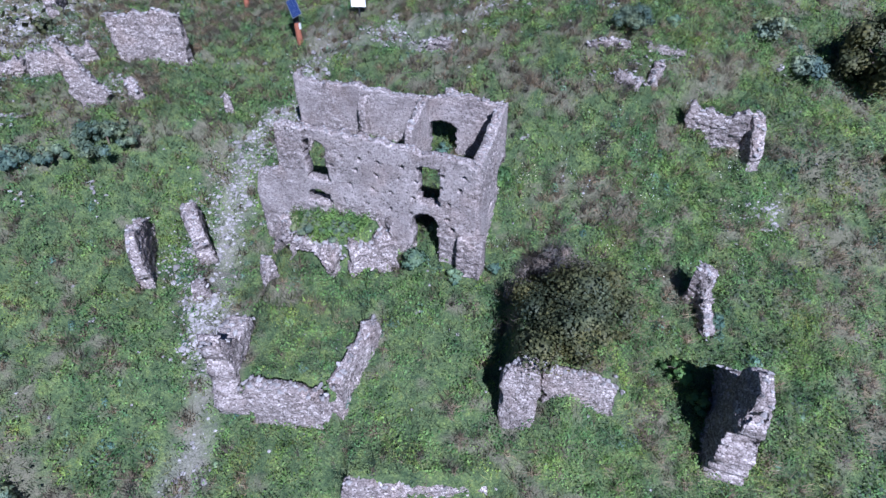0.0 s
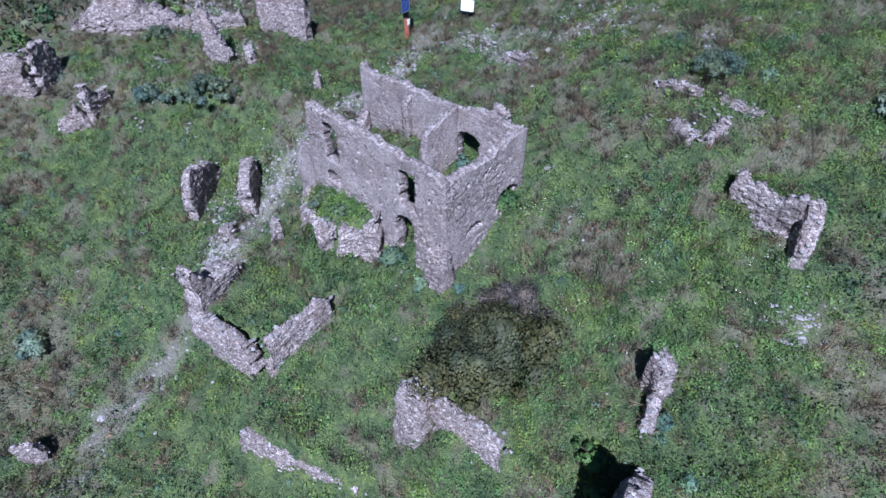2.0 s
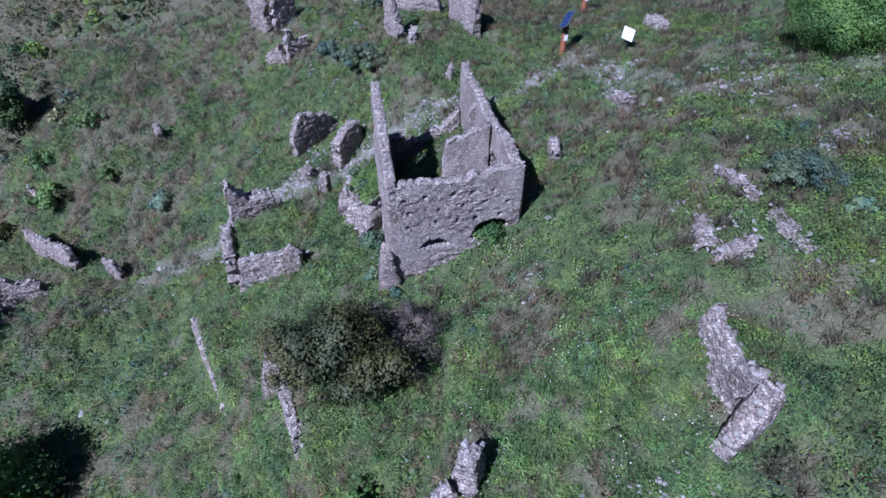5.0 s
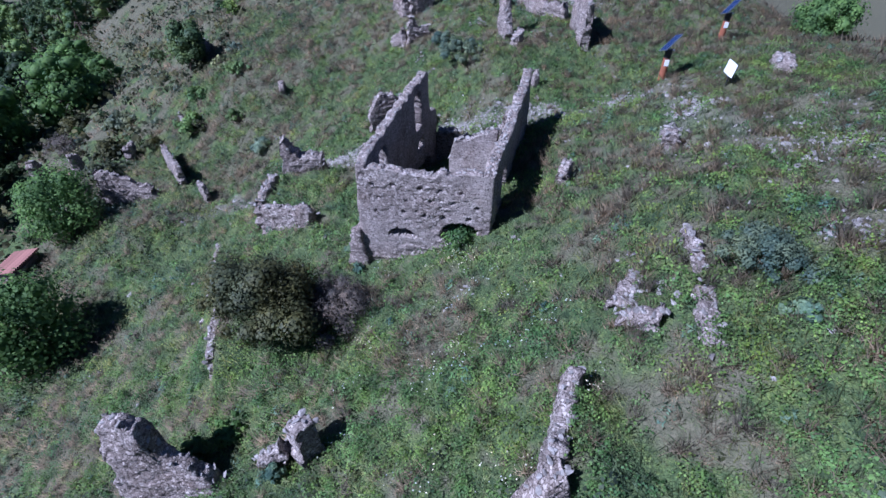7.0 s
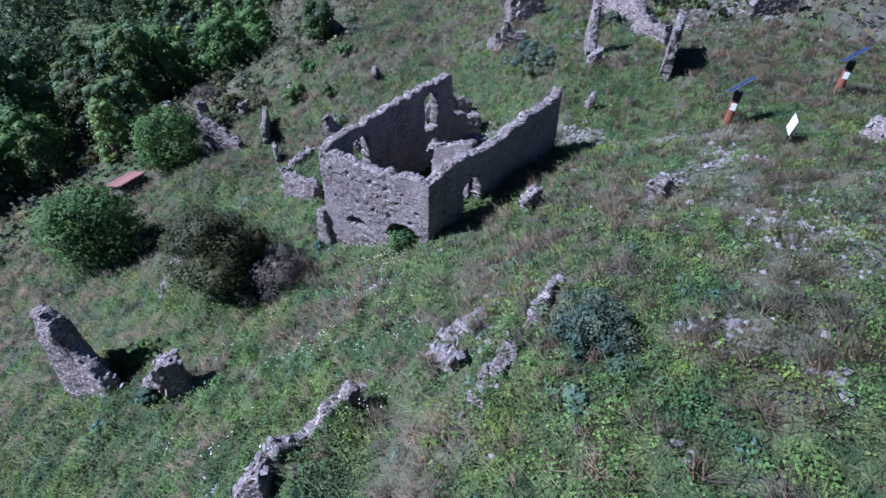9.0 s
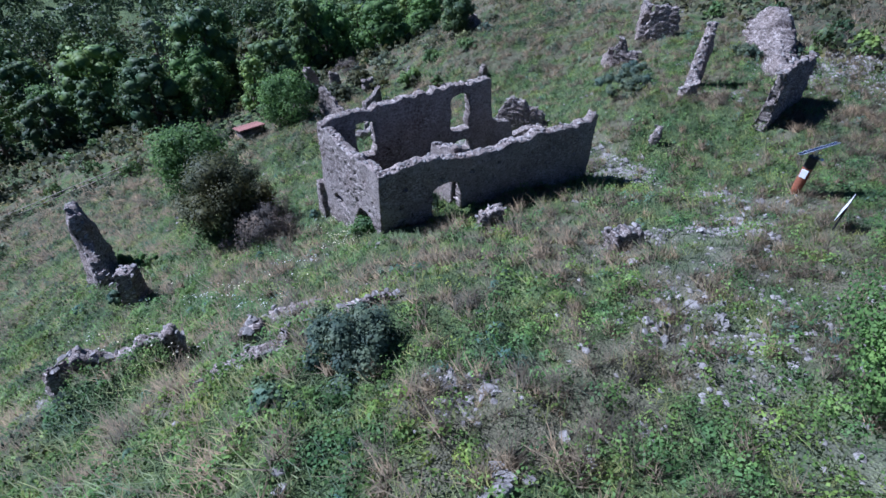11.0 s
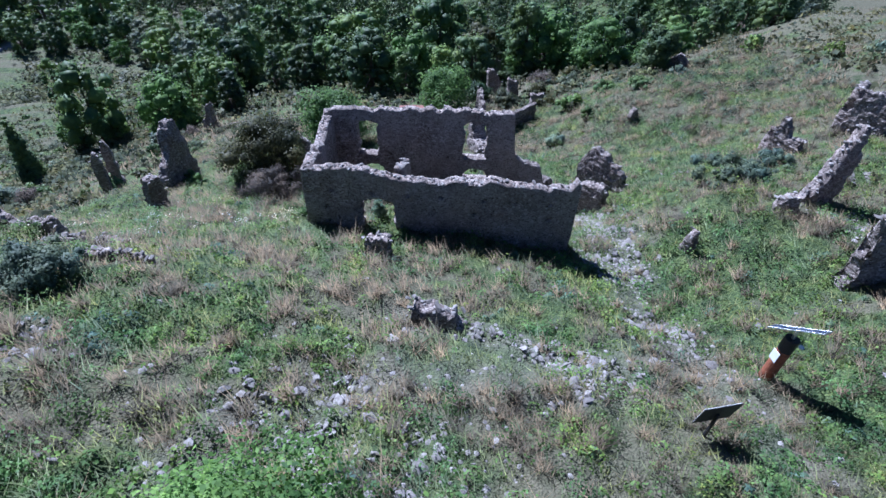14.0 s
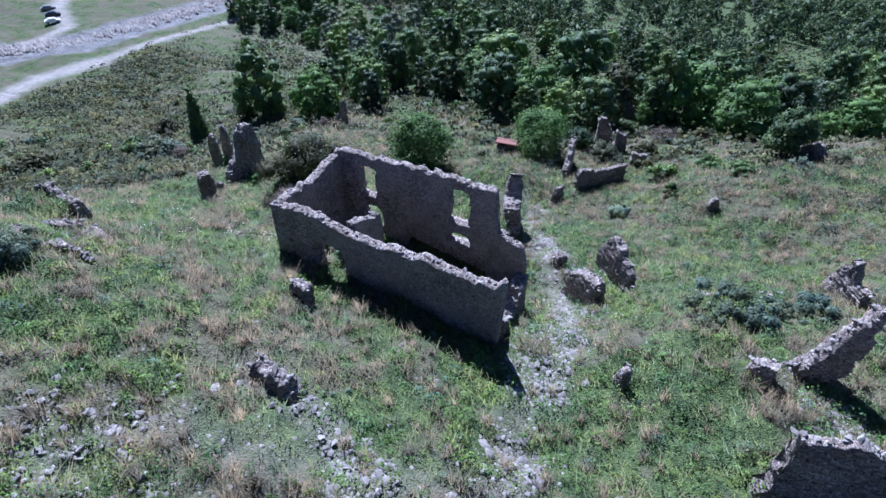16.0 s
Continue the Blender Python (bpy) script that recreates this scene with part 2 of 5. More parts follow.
def masonry_material():
    m, nt, b = material("rubble_masonry", 0.92)
    p = world_coords(nt)
    wob = nt.nodes.new("ShaderNodeTexNoise")
    wob.inputs["Scale"].default_value = 3.0
    nt.links.new(p, wob.inputs["Vector"])
    vm = nt.nodes.new("ShaderNodeVectorMath")
    vm.operation = "MULTIPLY_ADD"
    nt.links.new(wob.outputs["Color"], vm.inputs[0])
    vm.inputs[1].default_value = (0.26, 0.26, 0.2)
    nt.links.new(p, vm.inputs[2])
    sc = nt.nodes.new("ShaderNodeVectorMath")
    sc.operation = "MULTIPLY"
    sc.inputs[1].default_value = (1.0, 1.0, 1.55)
    nt.links.new(vm.outputs[0], sc.inputs[0])
    cells, edges = nt.nodes.new("ShaderNodeTexVoronoi"), nt.nodes.new("ShaderNodeTexVoronoi")
    edges.feature = "DISTANCE_TO_EDGE"
    for v in (cells, edges):
        v.inputs["Scale"].default_value = 6.4
        nt.links.new(sc.outputs[0], v.inputs["Vector"])
    pick = nt.nodes.new("ShaderNodeSeparateColor")
    nt.links.new(cells.outputs["Color"], pick.inputs[0])
    stone = ramp(nt, pick.outputs[0], [(0.0, (0.19, 0.162, 0.15)), (0.3, (0.275, 0.24, 0.222)), (0.7, (0.375, 0.33, 0.31)), (1.0, (0.52, 0.475, 0.45))])
    joint = ramp(nt, edges.outputs["Distance"], [(0.0, (0.38, 0.36, 0.35)), (0.09, (1, 1, 1))])
    stone = mix(nt, 1.0, stone, joint, "MULTIPLY")
    mortar = ramp(nt, tex_noise(nt, 9.0, 7, 0.75, p), [(0.3, (0.24, 0.212, 0.2)), (0.7, (0.47, 0.425, 0.4))])
    col = mix(nt, attribute(nt, "render"), stone, mix(nt, 0.38, mortar, stone))
    # shade inside small pits and open gaps, put into the colour as dark specks
    pit_shade = ramp(nt, tex_noise(nt, 12.0, 4, 0.6, p), [(0.36, (0.25, 0.235, 0.23)), (0.44, (1, 1, 1))])
    col = mix(nt, 1.0, col, pit_shade, "MULTIPLY")
    gap_shade = ramp(nt, tex_noise(nt, 4.2, 3, 0.55, p), [(0.3, (0.3, 0.28, 0.28)), (0.345, (1, 1, 1))])
    col = mix(nt, 1.0, col, gap_shade, "MULTIPLY")
    stain = ramp(nt, tex_noise(nt, 0.7, 6, 0.7, p), [(0.3, (0.62, 0.59, 0.58)), (0.6, (1.0, 0.98, 0.97))])
    col = mix(nt, 1.0, col, stain, "MULTIPLY")
    warm = ramp(nt, tex_noise(nt, 0.45, 4, 0.6, p), [(0.5, (0, 0, 0)), (0.75, (0.5, 0.5, 0.5))])
    col = mix(nt, warm, col, mix(nt, 1.0, col, (1.0, 0.86, 0.76), "MULTIPLY"))
    colour(nt, b, col)
    hgt = ramp(nt, edges.outputs["Distance"], [(0.0, (0, 0, 0)), (0.16, (0.8, 0.8, 0.8)), (0.5, (1, 1, 1))])
    hgt = mix(nt, 0.4, hgt, tex_noise(nt, 12.0, 8, 0.75, p))
    bump(nt, b, hgt, 0.8, 0.05)
    return m


def stone_material(name, lo, hi, scale=7.0):
    m, nt, b = material(name, 0.9)
    p = world_coords(nt)
    info = nt.nodes.new("ShaderNodeObjectInfo").outputs["Random"]
    isl = nt.nodes.new("ShaderNodeNewGeometry").outputs["Random Per Island"]
    add = nt.nodes.new("ShaderNodeMath")
    add.operation = "ADD"
    nt.links.new(info, add.inputs[0])
    nt.links.new(isl, add.inputs[1])
    fr = nt.nodes.new("ShaderNodeMath")
    fr.operation = "FRACT"
    nt.links.new(add.outputs[0], fr.inputs[0])
    base = ramp(nt, fr.outputs[0], [(0.0, lo), (1.0, hi)])
    spots = ramp(nt, tex_noise(nt, scale, 6, 0.75, p), [(0.35, (0.55, 0.54, 0.52)), (0.6, (1, 1, 1))])
    colour(nt, b, mix(nt, 1.0, base, spots, "MULTIPLY"))
    bump(nt, b, tex_noise(nt, scale * 2.5, 5, 0.7, p), 0.5, 0.03)
    return m


def leaf_material(name, lo, hi, patch=0.5, rough=0.6, transmission=0.35, each=0.0, hues=True, even=0.24):
    """Leaves or blades: colour by leaf and by patch, light passing through."""
    m, nt, b = material(name, rough)
    p = world_coords(nt)
    isl = nt.nodes.new("ShaderNodeNewGeometry").outputs["Random Per Island"]
    soft = [tuple(c + (d - c) * k for c, d in zip(lo, hi)) for k in (even, 1 - even)]
    a = ramp(nt, isl, [(0.0, soft[0]), (1.0, soft[1])])
    tone = ramp(nt, tex_noise(nt, patch, 4, 0.6, p), [(0.36, (0.5, 0.56, 0.58)), (0.64, (1.38, 1.3, 1.12))])
    col = mix(nt, 1.0, a, tone, "MULTIPLY")
    fine = ramp(nt, tex_noise(nt, patch * 4.5, 3, 0.6, p), [(0.38, (0.66, 0.7, 0.74)), (0.62, (1.3, 1.25, 1.14))])
    col = mix(nt, 1.0, col, fine, "MULTIPLY")
    if hues:
        hue = ramp(nt, tex_noise(nt, 0.33, 5, 0.65, p), [(0.36, (0.8, 0.94, 1.15)), (0.64, (1.24, 1.1, 0.78))])
        col = mix(nt, 1.0, col, hue, "MULTIPLY")
    if each:
        own = nt.nodes.new("ShaderNodeObjectInfo").outputs["Random"]
        col = mix(nt, 1.0, col, ramp(nt, own, [(0.0, (1 - each, 1 - each, 1 - 0.7 * each)), (0.5, (1, 1, 1)), (1.0, (1 + 1.1 * each, 1 + each, 1 + 0.2 * each))]), "MULTIPLY")
    colour(nt, b, col)
    tr = nt.nodes.new("ShaderNodeBsdfTranslucent")
    nt.links.new(col, tr.inputs["Color"])
    mx = nt.nodes.new("ShaderNodeMixShader")
    mx.inputs[0].default_value = transmission
    nt.links.new(b.outputs[0], mx.inputs[1])
    nt.links.new(tr.outputs[0], mx.inputs[2])
    nt.links.new(mx.outputs[0], nt.nodes["Material Output"].inputs["Surface"])
    return m


SOIL = soil_material()
MASONRY = masonry_material()
PALE = stone_material("pale_limestone", (0.2, 0.185, 0.178), (0.4, 0.375, 0.36))
GREY = stone_material("grey_limestone", (0.17, 0.155, 0.15), (0.38, 0.355, 0.345))
GRASS = leaf_material("green_grass", (0.115, 0.145, 0.072), (0.235, 0.275, 0.145), 0.5)
HERB = leaf_material("broad_herbs", (0.07, 0.135, 0.042), (0.18, 0.285, 0.088), 0.5, 0.6, 0.3)
DRY = leaf_material("dry_grass", (0.17, 0.14, 0.106), (0.315, 0.26, 0.2), 0.7, 0.85, 0.4, 0.0, False)
TEAL = leaf_material("blue_green_herbs", (0.09, 0.15, 0.115), (0.19, 0.275, 0.205), 0.6)
LEAF_BRIGHT = leaf_material("bright_leaves", (0.085, 0.165, 0.048), (0.215, 0.34, 0.115), 0.6, 0.65, 0.45, 0.12, False)
LEAF_MID = leaf_material("wood_leaves", (0.062, 0.105, 0.045), (0.165, 0.245, 0.1), 0.11, 0.6, 0.3, 0.42, even=0.2)
LEAF_DARK = leaf_material("dark_leaves", (0.04, 0.05, 0.024), (0.125, 0.13, 0.07), 0.8)
LEAF_GREY = leaf_material("silver_leaves", (0.11, 0.145, 0.11), (0.25, 0.295, 0.235), 0.6, 0.6, 0.4, 0.2)
LEAF_SAGE = leaf_material("sage_leaves", (0.075, 0.11, 0.085), (0.18, 0.23, 0.175), 0.7, 0.6, 0.35)
TWIG = leaf_material("bare_twigs", (0.1, 0.085, 0.085), (0.25, 0.22, 0.21), 0.8, 0.9, 0.3, 0.0, False)
BARK = simple("bark", (0.11, 0.085, 0.065), 0.9, 0.4, 5.0)


# ---- mesh helpers ----
def mesh_from(name, verts, faces, mat, attrs=None, smooth=False, normals=None):
    """A mesh from arrays of vertices and faces, all faces of one size."""
    verts, faces = np.asarray(verts, np.float32), np.asarray(faces, np.int32)
    me = bpy.data.meshes.new(name)
    n, k = faces.shape
    me.vertices.add(len(verts))
    me.vertices.foreach_set("co", verts.ravel())
    me.loops.add(n * k)
    me.loops.foreach_set("vertex_index", faces.ravel())
    me.polygons.add(n)
    me.polygons.foreach_set("loop_start", np.arange(0, n * k, k, dtype=np.int32))
    me.polygons.foreach_set("loop_total", np.full(n, k, np.int32))
    for key, vals in (attrs or {}).items():
        me.attributes.new(key, "FLOAT", "POINT").data.foreach_set("value", np.asarray(vals, np.float32))
    me.update(calc_edges=True)
    me.materials.append(mat)
    if smooth or normals is not None:
        me.polygons.foreach_set("use_smooth", np.ones(n, bool))
    if normals is not None:
        me.normals_split_custom_set_from_vertices(np.asarray(normals, np.float32))
    return me


def part(name, me, parent, label="", m=None):
    ob = new(name, me)
    ob.parent = parent
    if m is not None:
        ob.matrix_basis = m
    if label:
        tagged(ob, label)
    return ob


def bm_mesh(name, bm, mat):
    me = bpy.data.meshes.new(name)
    bm.to_mesh(me)
    bm.free()
    me.materials.append(mat)
    return me


def hash01(*ks):
    h = 0
    for n, k in enumerate(ks):
        h = h + np.asarray(k).astype(np.int64) * (374761393, 668265263, 982451653, 1103515245)[n % 4]
    h = h & 0xFFFFFFFF
    h = ((h ^ (h >> 13)) * 1274126177) & 0xFFFFFFFF
    return ((h ^ (h >> 16)) & 0xFFFF) / 65535.0


# ---- ground sheet ----
ROAD_A = [(117.5, 5.0), (117.5, -11.8), (119.5, -22.0), (115.5, -35.9), (114.2, -47.4), (108.1, -68.6), (103.0, -95.0)]
ROAD_B = [(160.0, -18.0), (148.7, -30.8), (144.0, -37.5), (145.1, -48.9), (161.5, -56.8), (170.0, -64.8), (192.0, -86.0)]
RIVER = [(175.0, -8.0), (142.0, -31.0), (131.0, -43.0), (126.5, -64.0), (123.0, -85.0), (119.0, -105.0), (108.0, -145.0), (90.0, -220.0)]

def ground_sheet():
    def axis(lo, hi, near, far):
        a = np.arange(lo, hi, near)
        steps = near * 1.13 ** np.arange(1, 70)
        out = np.cumsum(steps)
        out = out[out < far]
        return np.concatenate([lo - out[::-1], a, hi + out])

    xs, ys = axis(-50.0, 20.0, 0.36, 2500), axis(-14.0, 52.0, 0.36, 2500)
    xs = np.unique(np.concatenate([xs, np.arange(98, 180, 2.0)]))
    ys = np.unique(np.concatenate([ys, np.arange(-110, -6, 2.2)]))
    x, y = np.meshgrid(xs, ys, indexing="ij")
    z = ground(x, y) + lumps(x, y)
    far = np.hypot(x + 15, y - 20)
    z = z + (smooth_noise(x, y, 19.0, 7) - 0.5) * 2.0 * np.clip((far - 45) / 60, 0, 1)
    pm = path_mask(x, y)
    z = z - pm * 0.05
    def strip(pts, width):
        best = np.full_like(x, 1e9)
        for (ax, ay), (bx, by) in zip(pts, pts[1:]):
            dx, dy = bx - ax, by - ay
            s = np.clip(((x - ax) * dx + (y - ay) * dy) / (dx * dx + dy * dy), 0, 1)
            best = np.minimum(best, np.hypot(x - ax - s * dx, y - ay - s * dy))
        return np.clip(1.5 - best / width, 0, 1)

    road = np.maximum(np.maximum(strip(ROAD_A[:4], 3.4), strip(ROAD_A, 1.7)), strip(ROAD_B, 2.4))
    rv = strip(RIVER, 6.0) * 1.1
    z = np.where(rv > 0, z - rv * 1.0 + smooth_noise(x, y, 2.2, 9) * 0.5 * rv, z)
    nx, ny = x.shape
    idx = np.arange(nx * ny).reshape(nx, ny)
    faces = np.stack([idx[:-1, :-1], idx[1:, :-1], idx[1:, 1:], idx[:-1, 1:]], -1).reshape(-1, 4)
    me = mesh_from("ground", np.stack([x, y, z], -1).reshape(-1, 3), faces, SOIL, {"path": pm.ravel(), "dry": dryness(x, y).ravel(), "road": road.ravel(), "river": np.clip(rv * 3, 0, 1).ravel()}, True)
    return tagged(new("ground", me), "steep grassy hillside with dry tufts and stony paths", "hillside", kind="structure")


ground_sheet()


# ---- masonry ----
def wall_mesh(name, a, b, thick, top, openings=(), holes=(), base=None, step=0.095, rough=0.05, plaster=0.0, batter=0.03, ragged=0.14, seed=1, sag=0.5, ends=0.0):
    """A rubble wall from a to b in plan. top: [(share of length, height of crest)]. openings: (from, to, sill, head, arch rise) along the wall, cut right through.
    holes: (along, height) of small pockets in the first face. base: height of the foot, or None to follow the ground."""
    a, b = np.array(a, float), np.array(b, float)
    length = float(np.hypot(*(b - a)))
    d = (b - a) / length
    n = np.array([d[1], -d[0]])
    nu = max(4, int(round(length / step)))
    u = np.linspace(0, length, nu + 1)
    cx, cy = a[0] + d[0] * u, a[1] + d[1] * u
    foot = (ground(cx, cy) - sag) if base is None else np.full(nu + 1, base)
    crest = np.interp(u / length, [t[0] for t in top], [t[1] for t in top])
    crest = crest + (smooth_noise(u + seed * 17.3, u * 0, 0.5, seed) - 0.5) * 2 * ragged + (smooth_noise(u + seed * 7.1, u * 0, 0.2, seed + 3) - 0.5) * ragged
    crest = np.maximum(crest, foot + 0.3)
    nv = max(3, int(round(float(np.max(crest - foot)) / step)))
    v = np.linspace(0, 1, nv + 1)
    U = np.repeat(u[:, None], nv + 1, 1)
    Z = foot[:, None] + (crest - foot)[:, None] * v[None, :]
    U = U + (smooth_noise(U * 3 + seed, Z * 3, 0.6, seed + 11) - 0.5) * 0.05
    # broken ends and an uneven, rounded crest on free-standing walls
    reach = min(0.45, 0.16 * length)
    near = reach / 0.45 * np.clip(1 - np.minimum(U, length - U) / reach, 0, 1) * np.where(U < length / 2, 1, -1)
    U = U + ends * near * ((smooth_noise(Z, U * 0 + seed * 3.7, 0.45, seed + 12) - 0.25) * 0.7 + 0.25 * v[None, :] ** 2)
    swell = ends * thick * ((smooth_noise(U + seed * 5.3, Z, 1.1, seed + 13) - 0.5) * 0.22 - 0.1 * np.clip((v[None, :] - 0.82) / 0.18, 0, 1))
    sides = []
    for side in (0, 1):
        sd = seed * 2 + side
        zz = Z + (smooth_noise(U, Z, 0.7, sd + 20) - 0.5) * 0.16
        row = np.floor(zz / 0.2)
        wide = 0.26 + 0.16 * hash01(row, row * 0 + sd)
        uu = U / wide + hash01(row, row * 0 + sd + 5) * 7 + (smooth_noise(U, Z, 0.5, sd + 21) - 0.5) * 0.4
        col = np.floor(uu)
        e = np.minimum(np.minimum(uu - col, 1 - uu + col) * wide, np.minimum(zz / 0.2 - row, 1 - zz / 0.2 + row) * 0.2)
        tone = hash01(row, col, row * 0 + sd)
        worn = np.clip(smooth_noise(U + sd * 3, Z, 1.7, sd + 30) * 1.6 - 0.55 + plaster, 0, 1) if plaster > 0 else np.zeros_like(U)
        low = np.clip(1 - (Z - foot[:, None]) / 1.8, 0, 1)
        worn = worn * (1 - low)
        amp = rough * (1 - 0.75 * worn) * (1 + low)
        out = (np.clip(e / 0.05, 0, 1) - 1) * amp + (tone - 0.5) * amp * 1.7 + (smooth_noise(U, Z, 1.3, sd + 40) - 0.5) * 0.1
        if side == 0:
            for hu, hz in holes:
                out = np.where((np.abs(U - hu) < 0.085) & (np.abs(Z - hz) < 0.085), -0.5, out)
        off = thick / 2 + batter * (crest[:, None] - Z) + out + swell
        s = 1 if side == 0 else -1
        X, Y = a[0] + d[0] * U + n[0] * off * s, a[1] + d[1] * U + n[1] * off * s
        sides.append((np.stack([X, Y, Z], -1).reshape(-1, 3), (tone * (0.5 + 0.5 * np.clip(e / 0.04, 0, 1))).ravel(), worn.ravel()))
    um = (u[:-1] + u[1:]) / 2
    zm = (Z[:-1, :-1] + Z[1:, :-1] + Z[1:, 1:] + Z[:-1, 1:]) / 4
    keep = np.ones((nu, nv), bool)
    for u0, u1, z0, z1, rise in openings:
        c, w = (u0 + u1) / 2, (u1 - u0) / 2
        head = z1 - rise + rise * np.sqrt(np.clip(1 - ((um - c) / w) ** 2, 0, 1))
        jam = (smooth_noise(zm * 2 + u0, zm * 0, 0.5, seed + 50) - 0.5) * 0.14
        keep &= ~((um[:, None] > u0 + jam) & (um[:, None] < u1 + jam) & (zm > z0) & (zm < head[:, None]))
    npt = (nu + 1) * (nv + 1)
    mids = 2
    f, bk = sides[0][0], sides[1][0]
    rng = np.random.RandomState(seed + 100)
    layers = [f] + [f + (bk - f) * (k + 1) / (mids + 1) + rng.uniform(-0.05, 0.05, f.shape) for k in range(mids)] + [bk]
    verts = np.concatenate(layers)
    tones = np.concatenate([sides[0][1]] + [rng.uniform(0.2, 1, npt) for k in range(mids)] + [sides[1][1]])
    worns = np.concatenate([sides[0][2]] + [np.zeros(npt)] * mids + [sides[1][2]])
    idx = np.arange(npt).reshape(nu + 1, nv + 1)
    p00, p10, p11, p01 = idx[:-1, :-1][keep], idx[1:, :-1][keep], idx[1:, 1:][keep], idx[:-1, 1:][keep]
    faces = [np.stack([p00, p10, p11, p01], -1), np.stack([p01, p11, p10, p00], -1) + npt * (mids + 1)]
    pad = np.zeros((nu + 2, nv + 2), bool)
    pad[1:-1, 1:-1] = keep
    for nb, (s, e) in ((pad[:-2, 1:-1], ((0, 1), (0, 0))), (pad[2:, 1:-1], ((1, 0), (1, 1))), (pad[1:-1, :-2], ((0, 0), (1, 0))), (pad[1:-1, 2:], ((1, 1), (0, 1)))):
        edge = keep & ~nb
        i, j = np.nonzero(edge)
        p, q = idx[i + s[0], j + s[1]], idx[i + e[0], j + e[1]]
        for k in range(mids + 1):
            faces.append(np.stack([q + npt * k, p + npt * k, p + npt * (k + 1), q + npt * (k + 1)], -1))
    faces = np.concatenate(faces)
    used = np.unique(faces)
    remap = np.zeros(len(verts), np.int64)
    remap[used] = np.arange(len(used))
    me = mesh_from(name, verts[used], remap[faces], MASONRY, {"stone": tones[used], "render": worns[used]})
    return me, (a, d, n, length, u, crest, foot, keep)


def rock_mesh(name, seed, mat, flat=0.7):
    rng = random.Random(seed)
    bm = bmesh.new()
    for k in range(15):
        v = Vector((rng.gauss(0, 1), rng.gauss(0, 1), rng.gauss(0, 1))).normalized()
        bm.verts.new((v.x * rng.uniform(0.42, 0.6), v.y * rng.uniform(0.36, 0.5), v.z * rng.uniform(0.4, 0.5) * flat))
    res = bmesh.ops.convex_hull(bm, input=list(bm.verts))
    junk = [v for v in bm.verts if not v.link_faces]
    bmesh.ops.delete(bm, geom=junk, context="VERTS")
    return bm_mesh(name, bm, mat)


ROCKS = [rock_mesh("stone", k, GREY) for k in range(7)]
PALE_ROCKS = [rock_mesh("stone", 20 + k, PALE) for k in range(7)]


def crest_stones(parent, info, thick, count, seed, lo=0.16, hi=0.34, rocks=None):
    """Loose stones left along a wall's broken crest."""
    a, d, n, length, u, crest, foot, keep = info
    rng = random.Random(seed)
    for k in range(count):
        s = length * (k + rng.random()) / count
        z = float(np.interp(s, u, crest))
        off = rng.uniform(-0.42, 0.42) * thick
        size = rng.uniform(lo, hi)
        m = pose(a[0] + d[0] * s + n[0] * off, a[1] + d[1] * s + n[1] * off, z + size * 0.1, rng.uniform(-25, 25), rng.uniform(-25, 25), rng.uniform(0, 360)) @ Matrix.Diagonal((size * rng.uniform(0.9, 1.5), size, size * rng.uniform(0.7, 1), 1))
        part("stone", rng.choice(rocks or (PALE_ROCKS if rng.random() < 0.35 else ROCKS)), parent, m=m)


